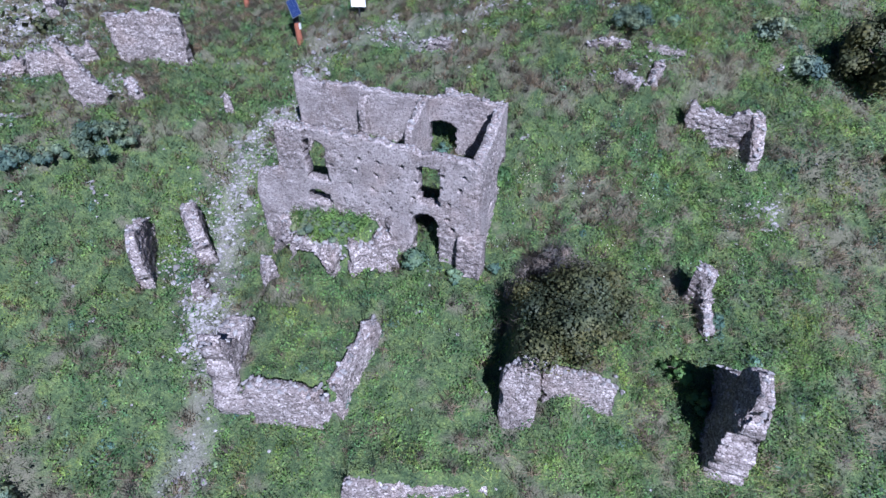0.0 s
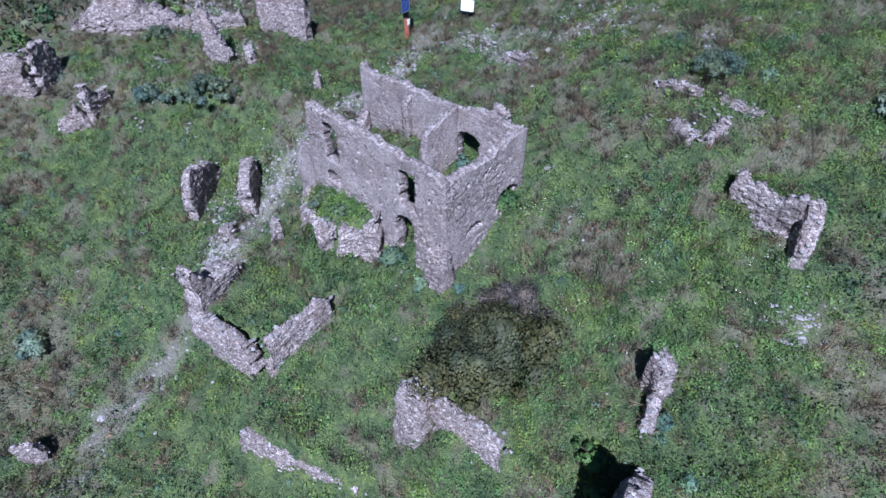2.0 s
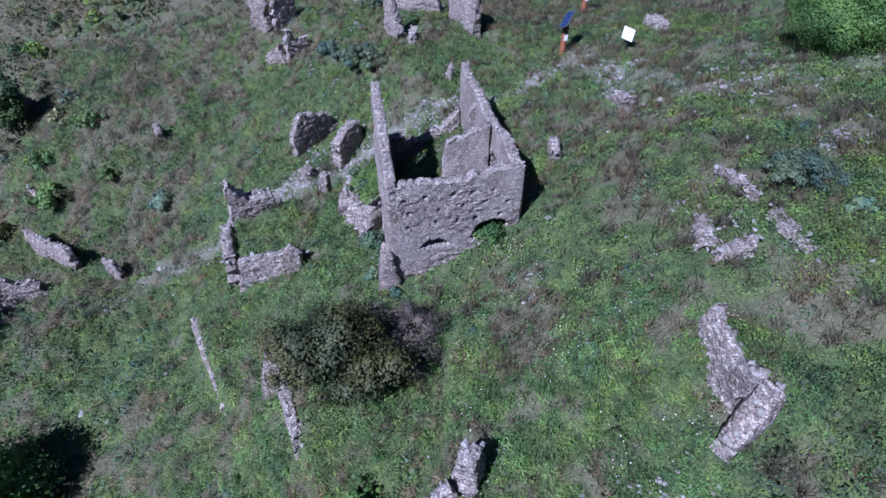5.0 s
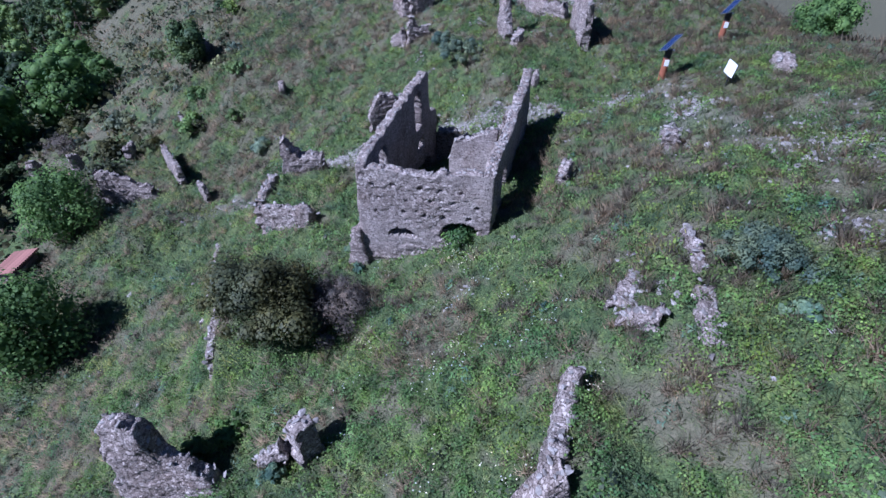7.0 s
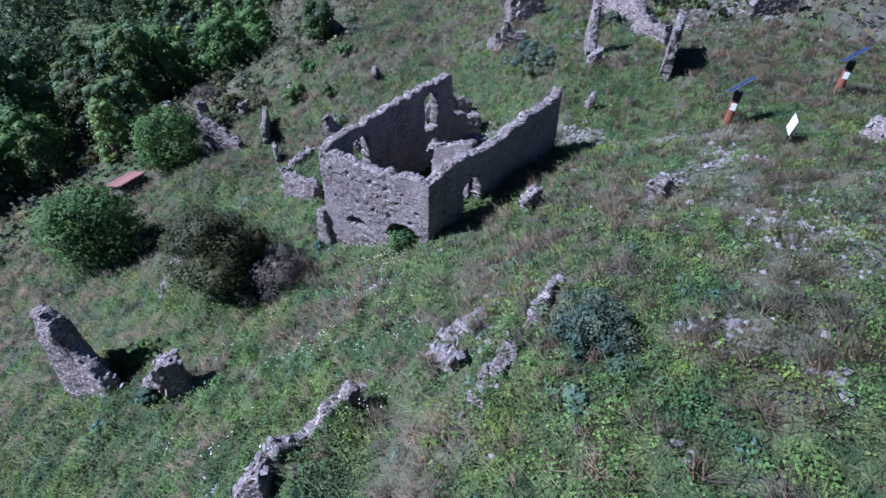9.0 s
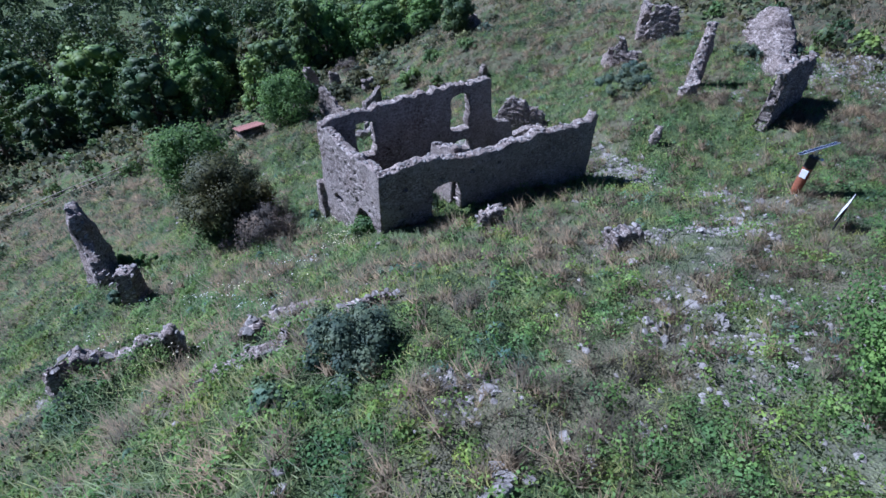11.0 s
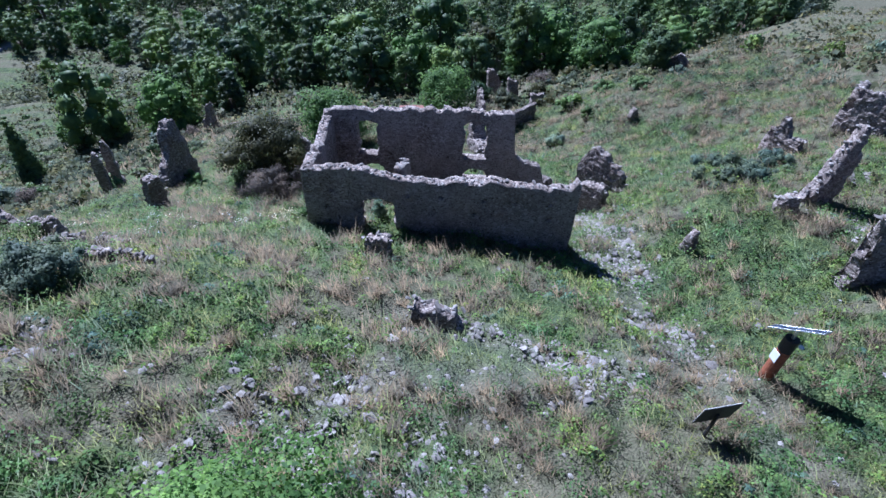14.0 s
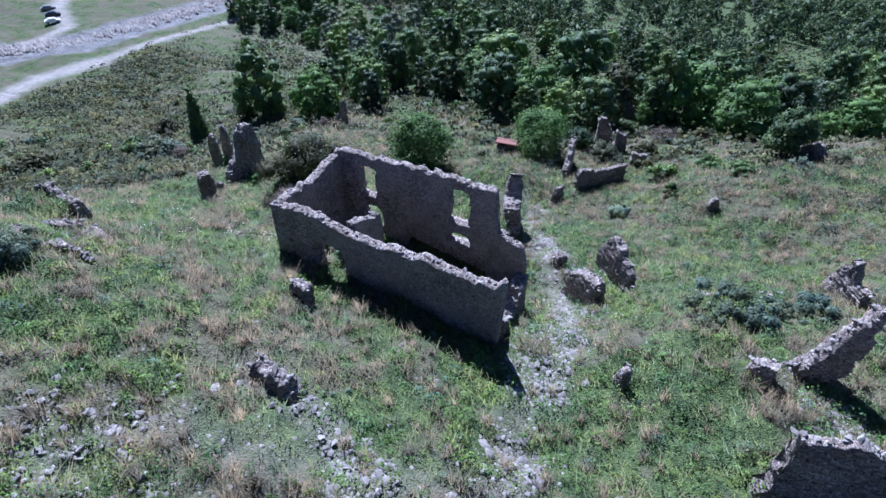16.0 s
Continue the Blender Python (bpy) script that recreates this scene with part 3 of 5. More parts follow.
# ---- the roofless house ----
def roofless_house():
    house = tagged(new("ruined_house"), "roofless two-storey rubble stone house in ruins on the slope", "ruin")
    rng = random.Random(4)

    def holes_for(u0, u1, rows, gap=1.25):
        out = []
        for z in rows:
            s = u0 + rng.uniform(0, 0.5)
            while s < u1:
                out.append((s, z + rng.uniform(-0.07, 0.07)))
                s += gap + rng.uniform(-0.3, 0.3)
        return out

    # front, from the west end to the east corner
    L = 14.2
    me, info = wall_mesh("front_wall", (-20.4, 21.18), (-6.2, 21.18), 0.56, [(0, 1.6), (0.03, 3.2), (0.15, 3.9), (0.165, 5.2), (0.175, 6.75), (0.5, 6.75), (0.8, 6.55), (1, 6.25)],
        [(4.05, 5.5, 3.6, 6.2, 0.4), (10.95, 12.2, 3.45, 5.8, 0.12), (3.75, 5.5, 2.0, 2.95, 0.7), (10.45, 12.1, -0.4, 2.85, 0.8), (12.75, 12.97, 2.0, 2.3, 0)],
        holes_for(4.0, 14.0, (2.7, 3.75, 4.75, 5.5)), rough=0.05, plaster=0.5, batter=0.03, seed=3)
    w = part("front_wall", me, house)
    crest_stones(w, info, 0.6, 90, 31, 0.1, 0.24)
    # back, from the east corner to the west end
    me, info = wall_mesh("back_wall", (-6.7, 27.92), (-21.1, 27.92), 0.62, [(0, 6.35), (0.2, 6.5), (0.32, 6.1), (0.45, 5.95), (0.7, 6.2), (0.9, 6.1), (0.97, 6.15), (0.985, 6.6), (1, 6.3)],
        [(2.95, 4.8, 1.5, 4.85, 0.5)], holes_for(1.0, 14.0, (4.2, 5.2), 2.0), rough=0.045, plaster=0.5, batter=0.02, seed=4)
    w = part("back_wall", me, house)
    crest_stones(w, info, 0.6, 110, 32, 0.12, 0.28)
    # east end
    me, info = wall_mesh("east_wall", (-6.42, 20.95), (-6.95, 28.2), 0.62, [(0, 6.2), (0.5, 5.95), (1, 6.4)],
        [(1.6, 3.2, 1.95, 2.55, 0.5), (4.5, 6.9, 2.1, 3.3, 0.95)], holes_for(0.8, 6.6, (3.6, 4.4, 5.2), 1.3), rough=0.05, plaster=0.45, batter=0.03, seed=5)
    w = part("east_wall", me, house)
    crest_stones(w, info, 0.6, 50, 33, 0.1, 0.24)
    # cross wall and the broken stub beside it
    me, info = wall_mesh("cross_wall", (-11.7, 27.5), (-11.7, 24.7), 0.5, [(0, 6.3), (0.5, 5.8), (0.92, 5.3), (1, 4.0)], seed=6, plaster=0.5)
    w = part("cross_wall", me, house)
    crest_stones(w, info, 0.5, 16, 34)
    me, info = wall_mesh("wall_stub", (-16.0, 27.6), (-16.0, 27.15), 0.5, [(0, 5.8), (1, 4.9)], seed=7)
    part("wall_stub", me, house)
    # fallen west end
    me, info = wall_mesh("west_wall", (-20.7, 27.4), (-20.3, 21.6), 0.9, [(0, 3.2), (0.2, 1.9), (0.6, 1.0), (1, 1.6)], seed=8, ragged=0.3)
    w = part("west_wall", me, house)
    crest_stones(w, info, 1.0, 40, 35, 0.2, 0.42)
    # buttress at the front east corner
    me, info = wall_mesh("buttress", (-7.1, 20.75), (-5.7, 20.75), 0.55, [(0, 1.9), (1, 2.2)], seed=9, batter=0.14, rough=0.07)
    part("buttress", me, house)
    return house


roofless_house()


# ---- other ruins ----
def ruined_wall(a, b, thick, heights, label, stones=10, seed=1, openings=(), ragged=0.2, rough=0.065, batter=0.03, plaster=0.0, rocks=None, sag=0.5, level=False):
    """A free-standing stretch of broken wall. heights: [(share of length, height over the ground, or over the plan's zero if level)]."""
    top = []
    for s, h in heights:
        top.append((s, h if level else gz(a[0] + (b[0] - a[0]) * s, a[1] + (b[1] - a[1]) * s) + h))
    cut = [(u0, u1, gz(*a) + z0, gz(*a) + z1, r) for u0, u1, z0, z1, r in openings]
    me, info = wall_mesh("ruined_wall", a, b, thick, top, cut, seed=seed, ragged=ragged, rough=rough, batter=batter, plaster=plaster, sag=sag, ends=1.0)
    ob = tagged(new("ruin", me), label, "ruined wall", "ruined walls of the village")
    crest_stones(ob, info, thick, stones, seed + 500, 0.16, 0.34, rocks)
    return ob


WALLS = [
    # tall fragment and stump to the east
    ((5.2, 23.2), (6.3, 22.6), 0.9, [(0, 1.9), (0.4, 2.4), (1, 2.0)], "stump of rubble wall broken off at a slant", 9),
    ((6.0, 22.4), (6.6, 20.6), 0.5, [(0, 1.5), (0.2, 1.0), (1, 0.5)], "thin low wall running from a stump", 8),
    ((-3.6, 36.6), (-0.4, 37.0), 0.4, [(0, 0.35), (0.5, 0.5), (1, 0.4)], "sunken row of rubble from a lost wall", 16),
    ((0.1, 36.9), (3.2, 37.1), 0.75, [(0, 0.5), (0.5, 0.45), (1, 0.2)], "sunken row of rubble from a lost wall", 12),
    ((1.4, 35.9), (1.0, 34.1), 0.8, [(0, 0.5), (0.5, 0.6), (1, 0.6)], "thin row of stones from a lost wall", 12),
    ((-34.0, 25.7), (-32.7, 25.2), 0.8, [(0, 1.0), (0.5, 0.9), (1, 0.4)], "low broken wall of loose stones", 8),
    ((19.5, 10.0), (20.4, 10.4), 0.7, [(0, 4.2), (0.5, 4.9), (1, 3.8)], "broken rubble wall lower on the slope", 6),
    ((19.6, 8.1), (20.5, 8.5), 0.7, [(0, 4.6), (0.5, 5.5), (1, 4.4)], "broken rubble wall lower on the slope", 6),
    # west of the path
    ((-21.9, 14.9), (-21.1, 15.6), 0.9, [(0, 0.7), (0.5, 1.1), (1, 0.7)], "round stump of masonry beside the path", 6),
    ((-17.6, 16.4), (-17.3, 17.3), 0.7, [(0, 0.8), (0.5, 1.6), (1, 0.8)], "small pointed stump of masonry in grass", 5),
    # north-west group
    ((-40.6, 29.4), (-43.5, 25.0), 0.9, [(0, 1.6), (0.4, 1.2), (1, 1.5)], "broken rubble wall joining two taller ones", 16),
    ((-50.0, 33.5), (-53.0, 37.5), 0.9, [(0, 2.0), (0.5, 2.6), (1, 1.8)], "pale rubble wall at the edge of the village", 16),
    ((-27.9, 27.8), (-27.4, 28.2), 0.5, [(0, 1.0), (0.5, 1.5), (1, 0.8)], "small standing pillar of stones", 5),
    ((-45.8, 9.4), (-43.9, 11.6), 0.7, [(0, 3.0), (0.5, 3.2), (1, 3.3)], "corner of a small rubble tower", 12),
    ((-43.9, 11.7), (-46.0, 14.1), 0.7, [(0, 3.3), (0.5, 3.1), (1, 2.4)], "corner of a small rubble tower", 12),
    ((-38.3, 13.1), (-39.7, 15.5), 0.7, [(0, 2.9), (0.3, 2.6), (0.5, 1.4), (1, 0.9)], "jagged rubble wall stump among weeds", 10),
    ((-38.3, 13.1), (-39.6, 11.2), 0.7, [(0, 1.6), (0.5, 1.0), (1, 0.5)], "low remains of a rubble wall", 8),
    # lower group
    ((-17.0, -19.5), (-19.6, -20.6), 0.8, [(0, 3.6), (0.5, 3.2), (1, 1.4)], "dark rubble wall at the edge of the wood", 8),
    ((-20.0, -17.4), (-21.6, -18.4), 0.8, [(0, 2.6), (1, 1.8)], "dark rubble wall at the edge of the wood", 6),
    ((-22.8, -13.0), (-24.6, -13.8), 0.8, [(0, 1.6), (1, 1.2)], "low rubble wall half under shrubs", 6),
    ((23.0, -19.4), (25.8, -20.2), 0.7, [(0, 4.0), (0.5, 4.0), (0.55, 2.2), (1, 1.4)], "lone house wall on the lower terrace", 8),
    ((-39.0, -14.6), (-41.2, -13.6), 0.9, [(0, 1.4), (0.5, 1.9), (1, 0.8)], "low rubble heap of a wall beside a tree", 6),
    ((-17.2, 0.9), (-18.0, -0.6), 0.45, [(0, 0.5), (0.45, 1.7), (1, 1.4)], "upright slab of rubble wall beside the path", 6),
    ((-27.7, -9.2), (-26.5, -7.4), 0.5, [(0, 1.2), (0.4, 0.9), (1, 0.3)], "thin broken rubble wall on the scrubby slope", 6),
    ((-31.9, 1.3), (-31.0, 1.7), 0.6, [(0, 0.7), (0.5, 1.3), (1, 0.8)], "small stump of masonry alone on the slope", 5),
    # low rows higher up
    ((-1.5, 35.0), (1.0, 34.2), 0.9, [(0, 0.1), (0.3, 0.35), (0.7, 0.45), (1, 0.5)], "collapsed row of pale rubble in grass", 18),
    ((-10.3, 31.4), (-12.0, 31.7), 0.65, [(0, 0.9), (0.3, 1.15), (0.7, 1.1), (1, 0.8)], "low leaning slab of masonry behind the house", 8),
    ((-13.2, 37.1), (-15.6, 37.2), 0.8, [(0, 0.5), (0.4, 0.8), (1, 0.5)], "low curved row of pale stones", 14),
    ((-25.0, 45.2), (-28.2, 45.8), 1.4, [(0, 0.5), (0.5, 0.9), (1, 0.5)], "low heap of a fallen dry-stone wall", 18),
]
for k, (wa, wb, wt, wh, wl, ws) in enumerate(WALLS):
    ruined_wall(wa, wb, wt, wh, wl, ws, seed=60 + k * 3, ragged=0.22 if wt < 1.3 else 0.3)
LEVEL_WALLS = [
    # retaining walls, earth behind them
    ((-8.9, 8.4), (-1.9, 11.3), 0.55, [(0, -3.75), (0.12, -3.6), (0.3, -4.0), (0.6, -4.35), (1, -4.75)], "long low rubble retaining wall standing in grass", 14),
    ((3.2, 33.0), (7.3, 32.6), 0.75, [(0, 5.4), (0.15, 6.05), (0.3, 5.6), (0.45, 5.45), (0.65, 5.45), (0.8, 5.8), (1, 5.8)], "rubble retaining wall with grass on its crest", 18),
    ((7.2, 33.0), (7.9, 31.5), 0.8, [(0, 5.7), (0.4, 5.5), (0.8, 4.3), (1, 3.6)], "rubble wall end turning down the slope", 12),
    ((-18.5, -2.7), (-23.1, -8.3), 0.55, [(0, -5.9), (0.12, -5.2), (0.3, -5.3), (0.34, -5.9), (0.7, -5.7), (1, -5.7)], "long rubble wall climbing the slope", 18),
    ((-17.6, -37.0), (-20.6, -38.3), 0.8, [(0, -12.2), (0.2, -11.6), (0.6, -11.9), (1, -13.6)], "gable wall rising at the edge of the wood", 8),
    # terrace room below the house, its corner standing high
    ((-14.7, 10.2), (-10.2, 11.1), 0.8, [(0, -1.4), (0.1, -0.95), (0.6, -0.85), (1, -1.2)], "pale rubble wall of a small grassy terrace room", 30),
    ((-10.3, 11.2), (-9.9, 15.9), 0.75, [(0, -1.2), (0.5, -0.6), (0.85, -0.3), (1, -0.9)], "broken side wall of a small grassy terrace room", 22),
    ((-15.7, 10.0), (-16.8, 13.7), 1.4, [(0, 1.3), (0.2, 1.1), (0.3, 0.3), (0.45, -0.1), (0.85, -0.4), (1, -1.3)], "tall rubble wall sloping down beside the path", 22),
    ((-34.5, 24.7), (-36.8, 23.5), 0.8, [(0, 4.4), (0.3, 4.9), (0.47, 6.3), (0.62, 7.4), (0.85, 8.4), (1, 8.3)], "tall thick rubble wall sloping down to its end", 30),
    ((-33.1, 31.6), (-39.6, 30.1), 0.6, [(0, 6.8), (0.012, 7.8), (0.03, 8.1), (0.3, 8.15), (1, 7.7)], "broad rubble wall with a flat grassy crest", 36),
    ((-16.2, -10.5), (-17.1, -4.6), 0.7, [(0, -5.3), (0.4, -5.7), (0.7, -6.3), (1, -6.9)], "rubble wall stepping down beside a green tree", 16),
    # west of the path
    ((-24.1, 13.9), (-27.2, 17.8), 0.7, [(0, -0.9), (0.1, 0.3), (0.3, 1.5), (0.6, 1.1), (1, 0.0)], "narrow rubble wall fragment in green weeds", 18),
    ((-22.7, 17.4), (-25.4, 19.7), 0.95, [(0, -0.6), (0.4, 0.4), (0.8, 0.8), (1, 0.2)], "low rubble wall beside the stony path", 16),
]
for k, (wa, wb, wt, wh, wl, ws) in enumerate(LEVEL_WALLS):
    ruined_wall(wa, wb, wt, wh, wl, ws, seed=700 + k * 3, ragged=0.18, level=True, sag=1.8)
# high bank of collapsed masonry at the west edge
ruined_wall((-44.6, 26.4), (-52.8, 17.6), 1.5, [(0, 5.0), (0.25, 5.9), (0.45, 6.6), (0.65, 7.2), (0.85, 6.0), (1, 4.4)], "high pale bank of collapsed rubble masonry", 30, 741, batter=0.4, ragged=0.5, rough=0.12, level=True)
# tall fragment to the east
ruined_wall((7.45, 19.8), (7.85, 14.8), 0.9, [(0, -1.9), (0.25, -0.9), (0.48, 0.3), (0.58, 1.8), (0.7, 2.15), (0.87, 1.55), (1, 0.5)], "tall jagged fragment of a rubble house wall", 30, 751, batter=0.1, ragged=0.2, level=True, sag=1.2)
# pier and wall that hold up the earth round the dark bush
ruined_wall((-2.9, 14.5), (-0.9, 14.8), 0.7, [(0, -0.5), (0.3, 0.35), (0.65, 0.95), (1, 0.7)], "broad battered rubble pier beside a dark bush", 14, 731, batter=0.2, ragged=0.16, level=True, sag=2.5)
ruined_wall((-1.1, 14.85), (2.8, 15.95), 0.45, [(0, 0.6), (0.4, 0.15), (0.8, -0.5), (1, -1.3)], "rubble wall running under a dark bush", 22, 734, batter=0.06, ragged=0.18, level=True, sag=2.2)
# overgrown platform before the house front
for wa, wb, wh, wl, ws, wn in [
    ((-18.6, 20.8), (-17.0, 19.3), [(0, 0.8), (0.5, 0.6), (1, 0.5)], "rounded end of an overgrown masonry platform", 16, 400),
    ((-17.1, 19.2), (-13.4, 18.7), [(0, 0.5), (0.3, 0.4), (0.6, 0.55), (1, 0.8)], "rubble face of an overgrown masonry platform", 30, 403),
    ((-13.5, 18.7), (-10.9, 20.7), [(0, 0.7), (0.4, 1.1), (0.7, 1.2), (1, 1.7)], "rubble end of an overgrown masonry platform", 24, 406)]:
    ruined_wall(wa, wb, 0.9, wh, wl, ws, seed=wn, ragged=0.4, rough=0.09, batter=0.32, level=True)


# ---- loose stones ----
def loose_rock(x, y, size, pale, rng):
    me = rng.choice(PALE_ROCKS if pale else ROCKS)
    ob = new("rock", me)
    size *= 0.8
    z = gz(x, y) + float(lumps(x, y)) + size * 0.14
    ob.matrix_basis = pose(x, y, z, rng.uniform(-20, 20), rng.uniform(-20, 20), rng.uniform(0, 360)) @ Matrix.Diagonal((size * rng.uniform(0.9, 1.5), size, size * rng.uniform(0.7, 1.0), 1))
    return tagged(ob, "pale weathered limestone lying in the grass" if pale else "grey rough field stone lying in the grass", "rock", "loose stones on the hillside")


PILES = [
    # x, y, spread, count, size, pale
    (0.3, 35.3, 1.0, 30, 0.34, 1), (-2.9, 41.9, 0.9, 30, 0.44, 0), (-1.7, 44.5, 0.5, 9, 0.5, 1), (-4.2, 44.6, 0.7, 8, 0.35, 1), (-1.9, 44.7, 0.7, 9, 0.35, 1), (-6.1, 42.2, 0.4, 3, 0.35, 1), (-9.5, 43.2, 0.9, 14, 0.34, 1),
    (-10.4, 41.9, 0.8, 10, 0.34, 1), (-12.2, 41.6, 0.8, 9, 0.38, 1), (-11.4, 44.4, 1.0, 14, 0.36, 1), (-13.4, 43.4, 0.9, 8, 0.36, 1), (-16.3, 37.4, 0.5, 6, 0.42, 0),
    (-18.6, 38.4, 0.6, 8, 0.34, 1), (-20.6, 38.9, 0.7, 9, 0.34, 1), (-19.0, 40.6, 0.8, 8, 0.5, 0), (-23.4, 36.1, 0.6, 7, 0.3, 1), (-25.4, 35.2, 0.5, 14, 0.4, 0),
    (-27.8, 27.5, 0.35, 6, 0.34, 0), (-33.8, 24.8, 0.4, 8, 0.36, 1), (-2.2, 34.7, 0.6, 9, 0.3, 1), (-5.0, 38.8, 0.5, 6, 0.34, 1), (-24.6, 29.0, 1.0, 26, 0.36, 1),
    (-23.6, 26.0, 1.0, 20, 0.34, 1), (-22.4, 28.6, 0.6, 8, 0.42, 1), (9.4, 29.4, 0.7, 14, 0.36, 0), (-26.0, 11.2, 0.6, 8, 0.36, 1), (-30.6, 18.0, 0.8, 14, 0.4, 1),
    (-34.6, 15.6, 0.7, 10, 0.4, 1), (9.0, 38.2, 0.5, 9, 0.4, 0), (-15.3, 37.5, 0.9, 20, 0.36, 0), (-5.8, 29.6, 0.5, 5, 0.45, 1), (-8.0, 17.3, 0.4, 4, 0.34, 0),
    (-40.3, 20.4, 1.2, 20, 0.5, 1), (-12.0, 31.6, 0.6, 6, 0.34, 0), (-17.2, 31.8, 0.5, 7, 0.32, 1), (2.2, 42.2, 0.4, 3, 0.36, 1), (-6.0, 45.4, 0.6, 7, 0.34, 1),
    (-12.4, 45.0, 1.4, 26, 0.34, 1), (1.9, 30.8, 0.4, 4, 0.3, 1), (-19.9, 37.8, 0.5, 6, 0.32, 0), (-2.9, 27.6, 0.3, 3, 0.3, 1), (-37.6, 17.0, 0.9, 14, 0.4, 0),
]

def hash_row(k, ax):
    return float(hash01(k, int(ax * 10), 7))


STONE_ROWS = [[(-11.6, 38.9), (-11.9, 40.7), (-12.0, 42.4), (-11.9, 43.9), (-12.5, 46.2)], [(-9.3, 41.1), (-9.5, 42.6), (-10.6, 45.1)], [(-18.0, 38.5), (-20.0, 38.9), (-21.4, 39.5), (-22.3, 39.0)], [(-16.0, 37.2), (-18.0, 38.4)]]
for row in STONE_ROWS:
    for (ax, ay), (bx, by) in zip(row, row[1:]):
        for k in range(int(4.5 * math.hypot(bx - ax, by - ay))):
            PILES.append((ax + (bx - ax) * hash_row(k, ax), ay + (by - ay) * hash_row(k, ax), 0.28, 2, 0.34, 1))
rng = random.Random(12)
for px, py, sp, cnt, size, pale in PILES:
    for k in range(max(1, int(cnt * 0.7))):
        r = sp * math.sqrt(rng.random())
        t = rng.uniform(0, 2 * math.pi)
        loose_rock(px + r * math.cos(t), py + r * math.sin(t), size * rng.uniform(0.5, 1.3), pale, rng)


def rubble_stuff():
    """Small stones strewn along the paths and below the walls, in one mesh."""
    r = np.random.RandomState(8)
    n = 26000
    x, y = r.uniform(-42, 12, n), r.uniform(0, 50, n)
    pm = path_mask(x, y)
    ok = r.uniform(0, 1, n) < pm * 0.75 + 0.012
    x, y = x[ok], y[ok]
    bx, by = r.normal(-23.8, 1.0, 1500), r.uniform(15, 31, 1500)
    x, y = np.concatenate([x, bx]), np.concatenate([y, by])
    for hx, hy, hr, hn in [(-46, 29, 4.5, 1100), (-52, 33, 5.0, 1300), (-49, 28, 4.5, 1000), (-36.5, 26.5, 1.6, 250), (-11, 43.5, 3.4, 220), (-15, 44.5, 3.0, 180), (-24.6, 34.5, 1.6, 250), (-19.5, 39.0, 1.6, 220), (-2.6, 42, 1.4, 70), (9.3, 29.5, 1.2, 160), (-19.5, 12.5, 1.3, 350), (-21.0, 14.5, 1.3, 300)]:
        x, y = np.concatenate([x, r.normal(hx, hr * 0.5, hn)]), np.concatenate([y, r.normal(hy, hr * 0.5, hn)])
    n = len(x)
    base = np.array([(1, 0, 0), (0.3, 0.9, 0), (-0.8, 0.5, 0), (-0.7, -0.7, 0), (0.4, -0.9, 0), (0.2, 0.1, 0.75)])
    tri = np.array([(0, 1, 5), (1, 2, 5), (2, 3, 5), (3, 4, 5), (4, 0, 5)])
    s = r.uniform(0.03, 0.13, n) * (1 + 1.2 * (r.uniform(0, 1, n) > 0.93))
    a = r.uniform(0, 6.28, n)
    v = base[None] * r.uniform(0.7, 1.3, (n, 6, 3)) * s[:, None, None]
    c, sn = np.cos(a)[:, None], np.sin(a)[:, None]
    X, Y = v[..., 0] * c - v[..., 1] * sn + x[:, None], v[..., 0] * sn + v[..., 1] * c + y[:, None]
    Z = v[..., 2] + (ground(x, y) + lumps(x, y) - 0.05 * path_mask(x, y))[:, None]
    faces = (tri[None] + 6 * np.arange(n)[:, None, None]).reshape(-1, 3)
    me = mesh_from("rubble", np.stack([X, Y, Z], -1).reshape(-1, 3), faces, PALE)
    tagged(new("rubble", me), "small pale stones strewn along the village path", "rubble", kind="stuff")


rubble_stuff()


def river_stones():
    """Boulders of the river bank, in one mesh."""
    r = np.random.RandomState(18)
    xs, ys = [], []
    for (ax, ay), (bx, by) in zip(RIVER, RIVER[1:6]):
        t = r.uniform(0, 1, 420)
        xs.append(ax + (bx - ax) * t + r.normal(3.5, 2.2, 420))
        ys.append(ay + (by - ay) * t + r.normal(0, 1.5, 420))
    x, y = np.concatenate(xs), np.concatenate(ys)
    n = len(x)
    s = r.uniform(0.25, 0.9, n)[:, None, None]
    v = BOULDER * r.uniform(0.7, 1.3, (n, 6, 3)) * s
    v += np.stack([x, y, ground(x, y) - 0.6], -1)[:, None]
    faces = (BOULDER_F[None] + 6 * np.arange(n)[:, None, None]).reshape(-1, 3)
    tagged(new("river_stones", mesh_from("river_stones", v.reshape(-1, 3), faces, GREY)), "pale boulders along the river bank", "boulders", kind="stuff")


BOULDER = np.array([(1, 0, 0), (0.3, 0.9, 0), (-0.8, 0.5, 0), (-0.7, -0.7, 0), (0.4, -0.9, 0), (0.2, 0.1, 1.3)])
BOULDER_F = np.array([(0, 1, 5), (1, 2, 5), (2, 3, 5), (3, 4, 5), (4, 0, 5)])
river_stones()


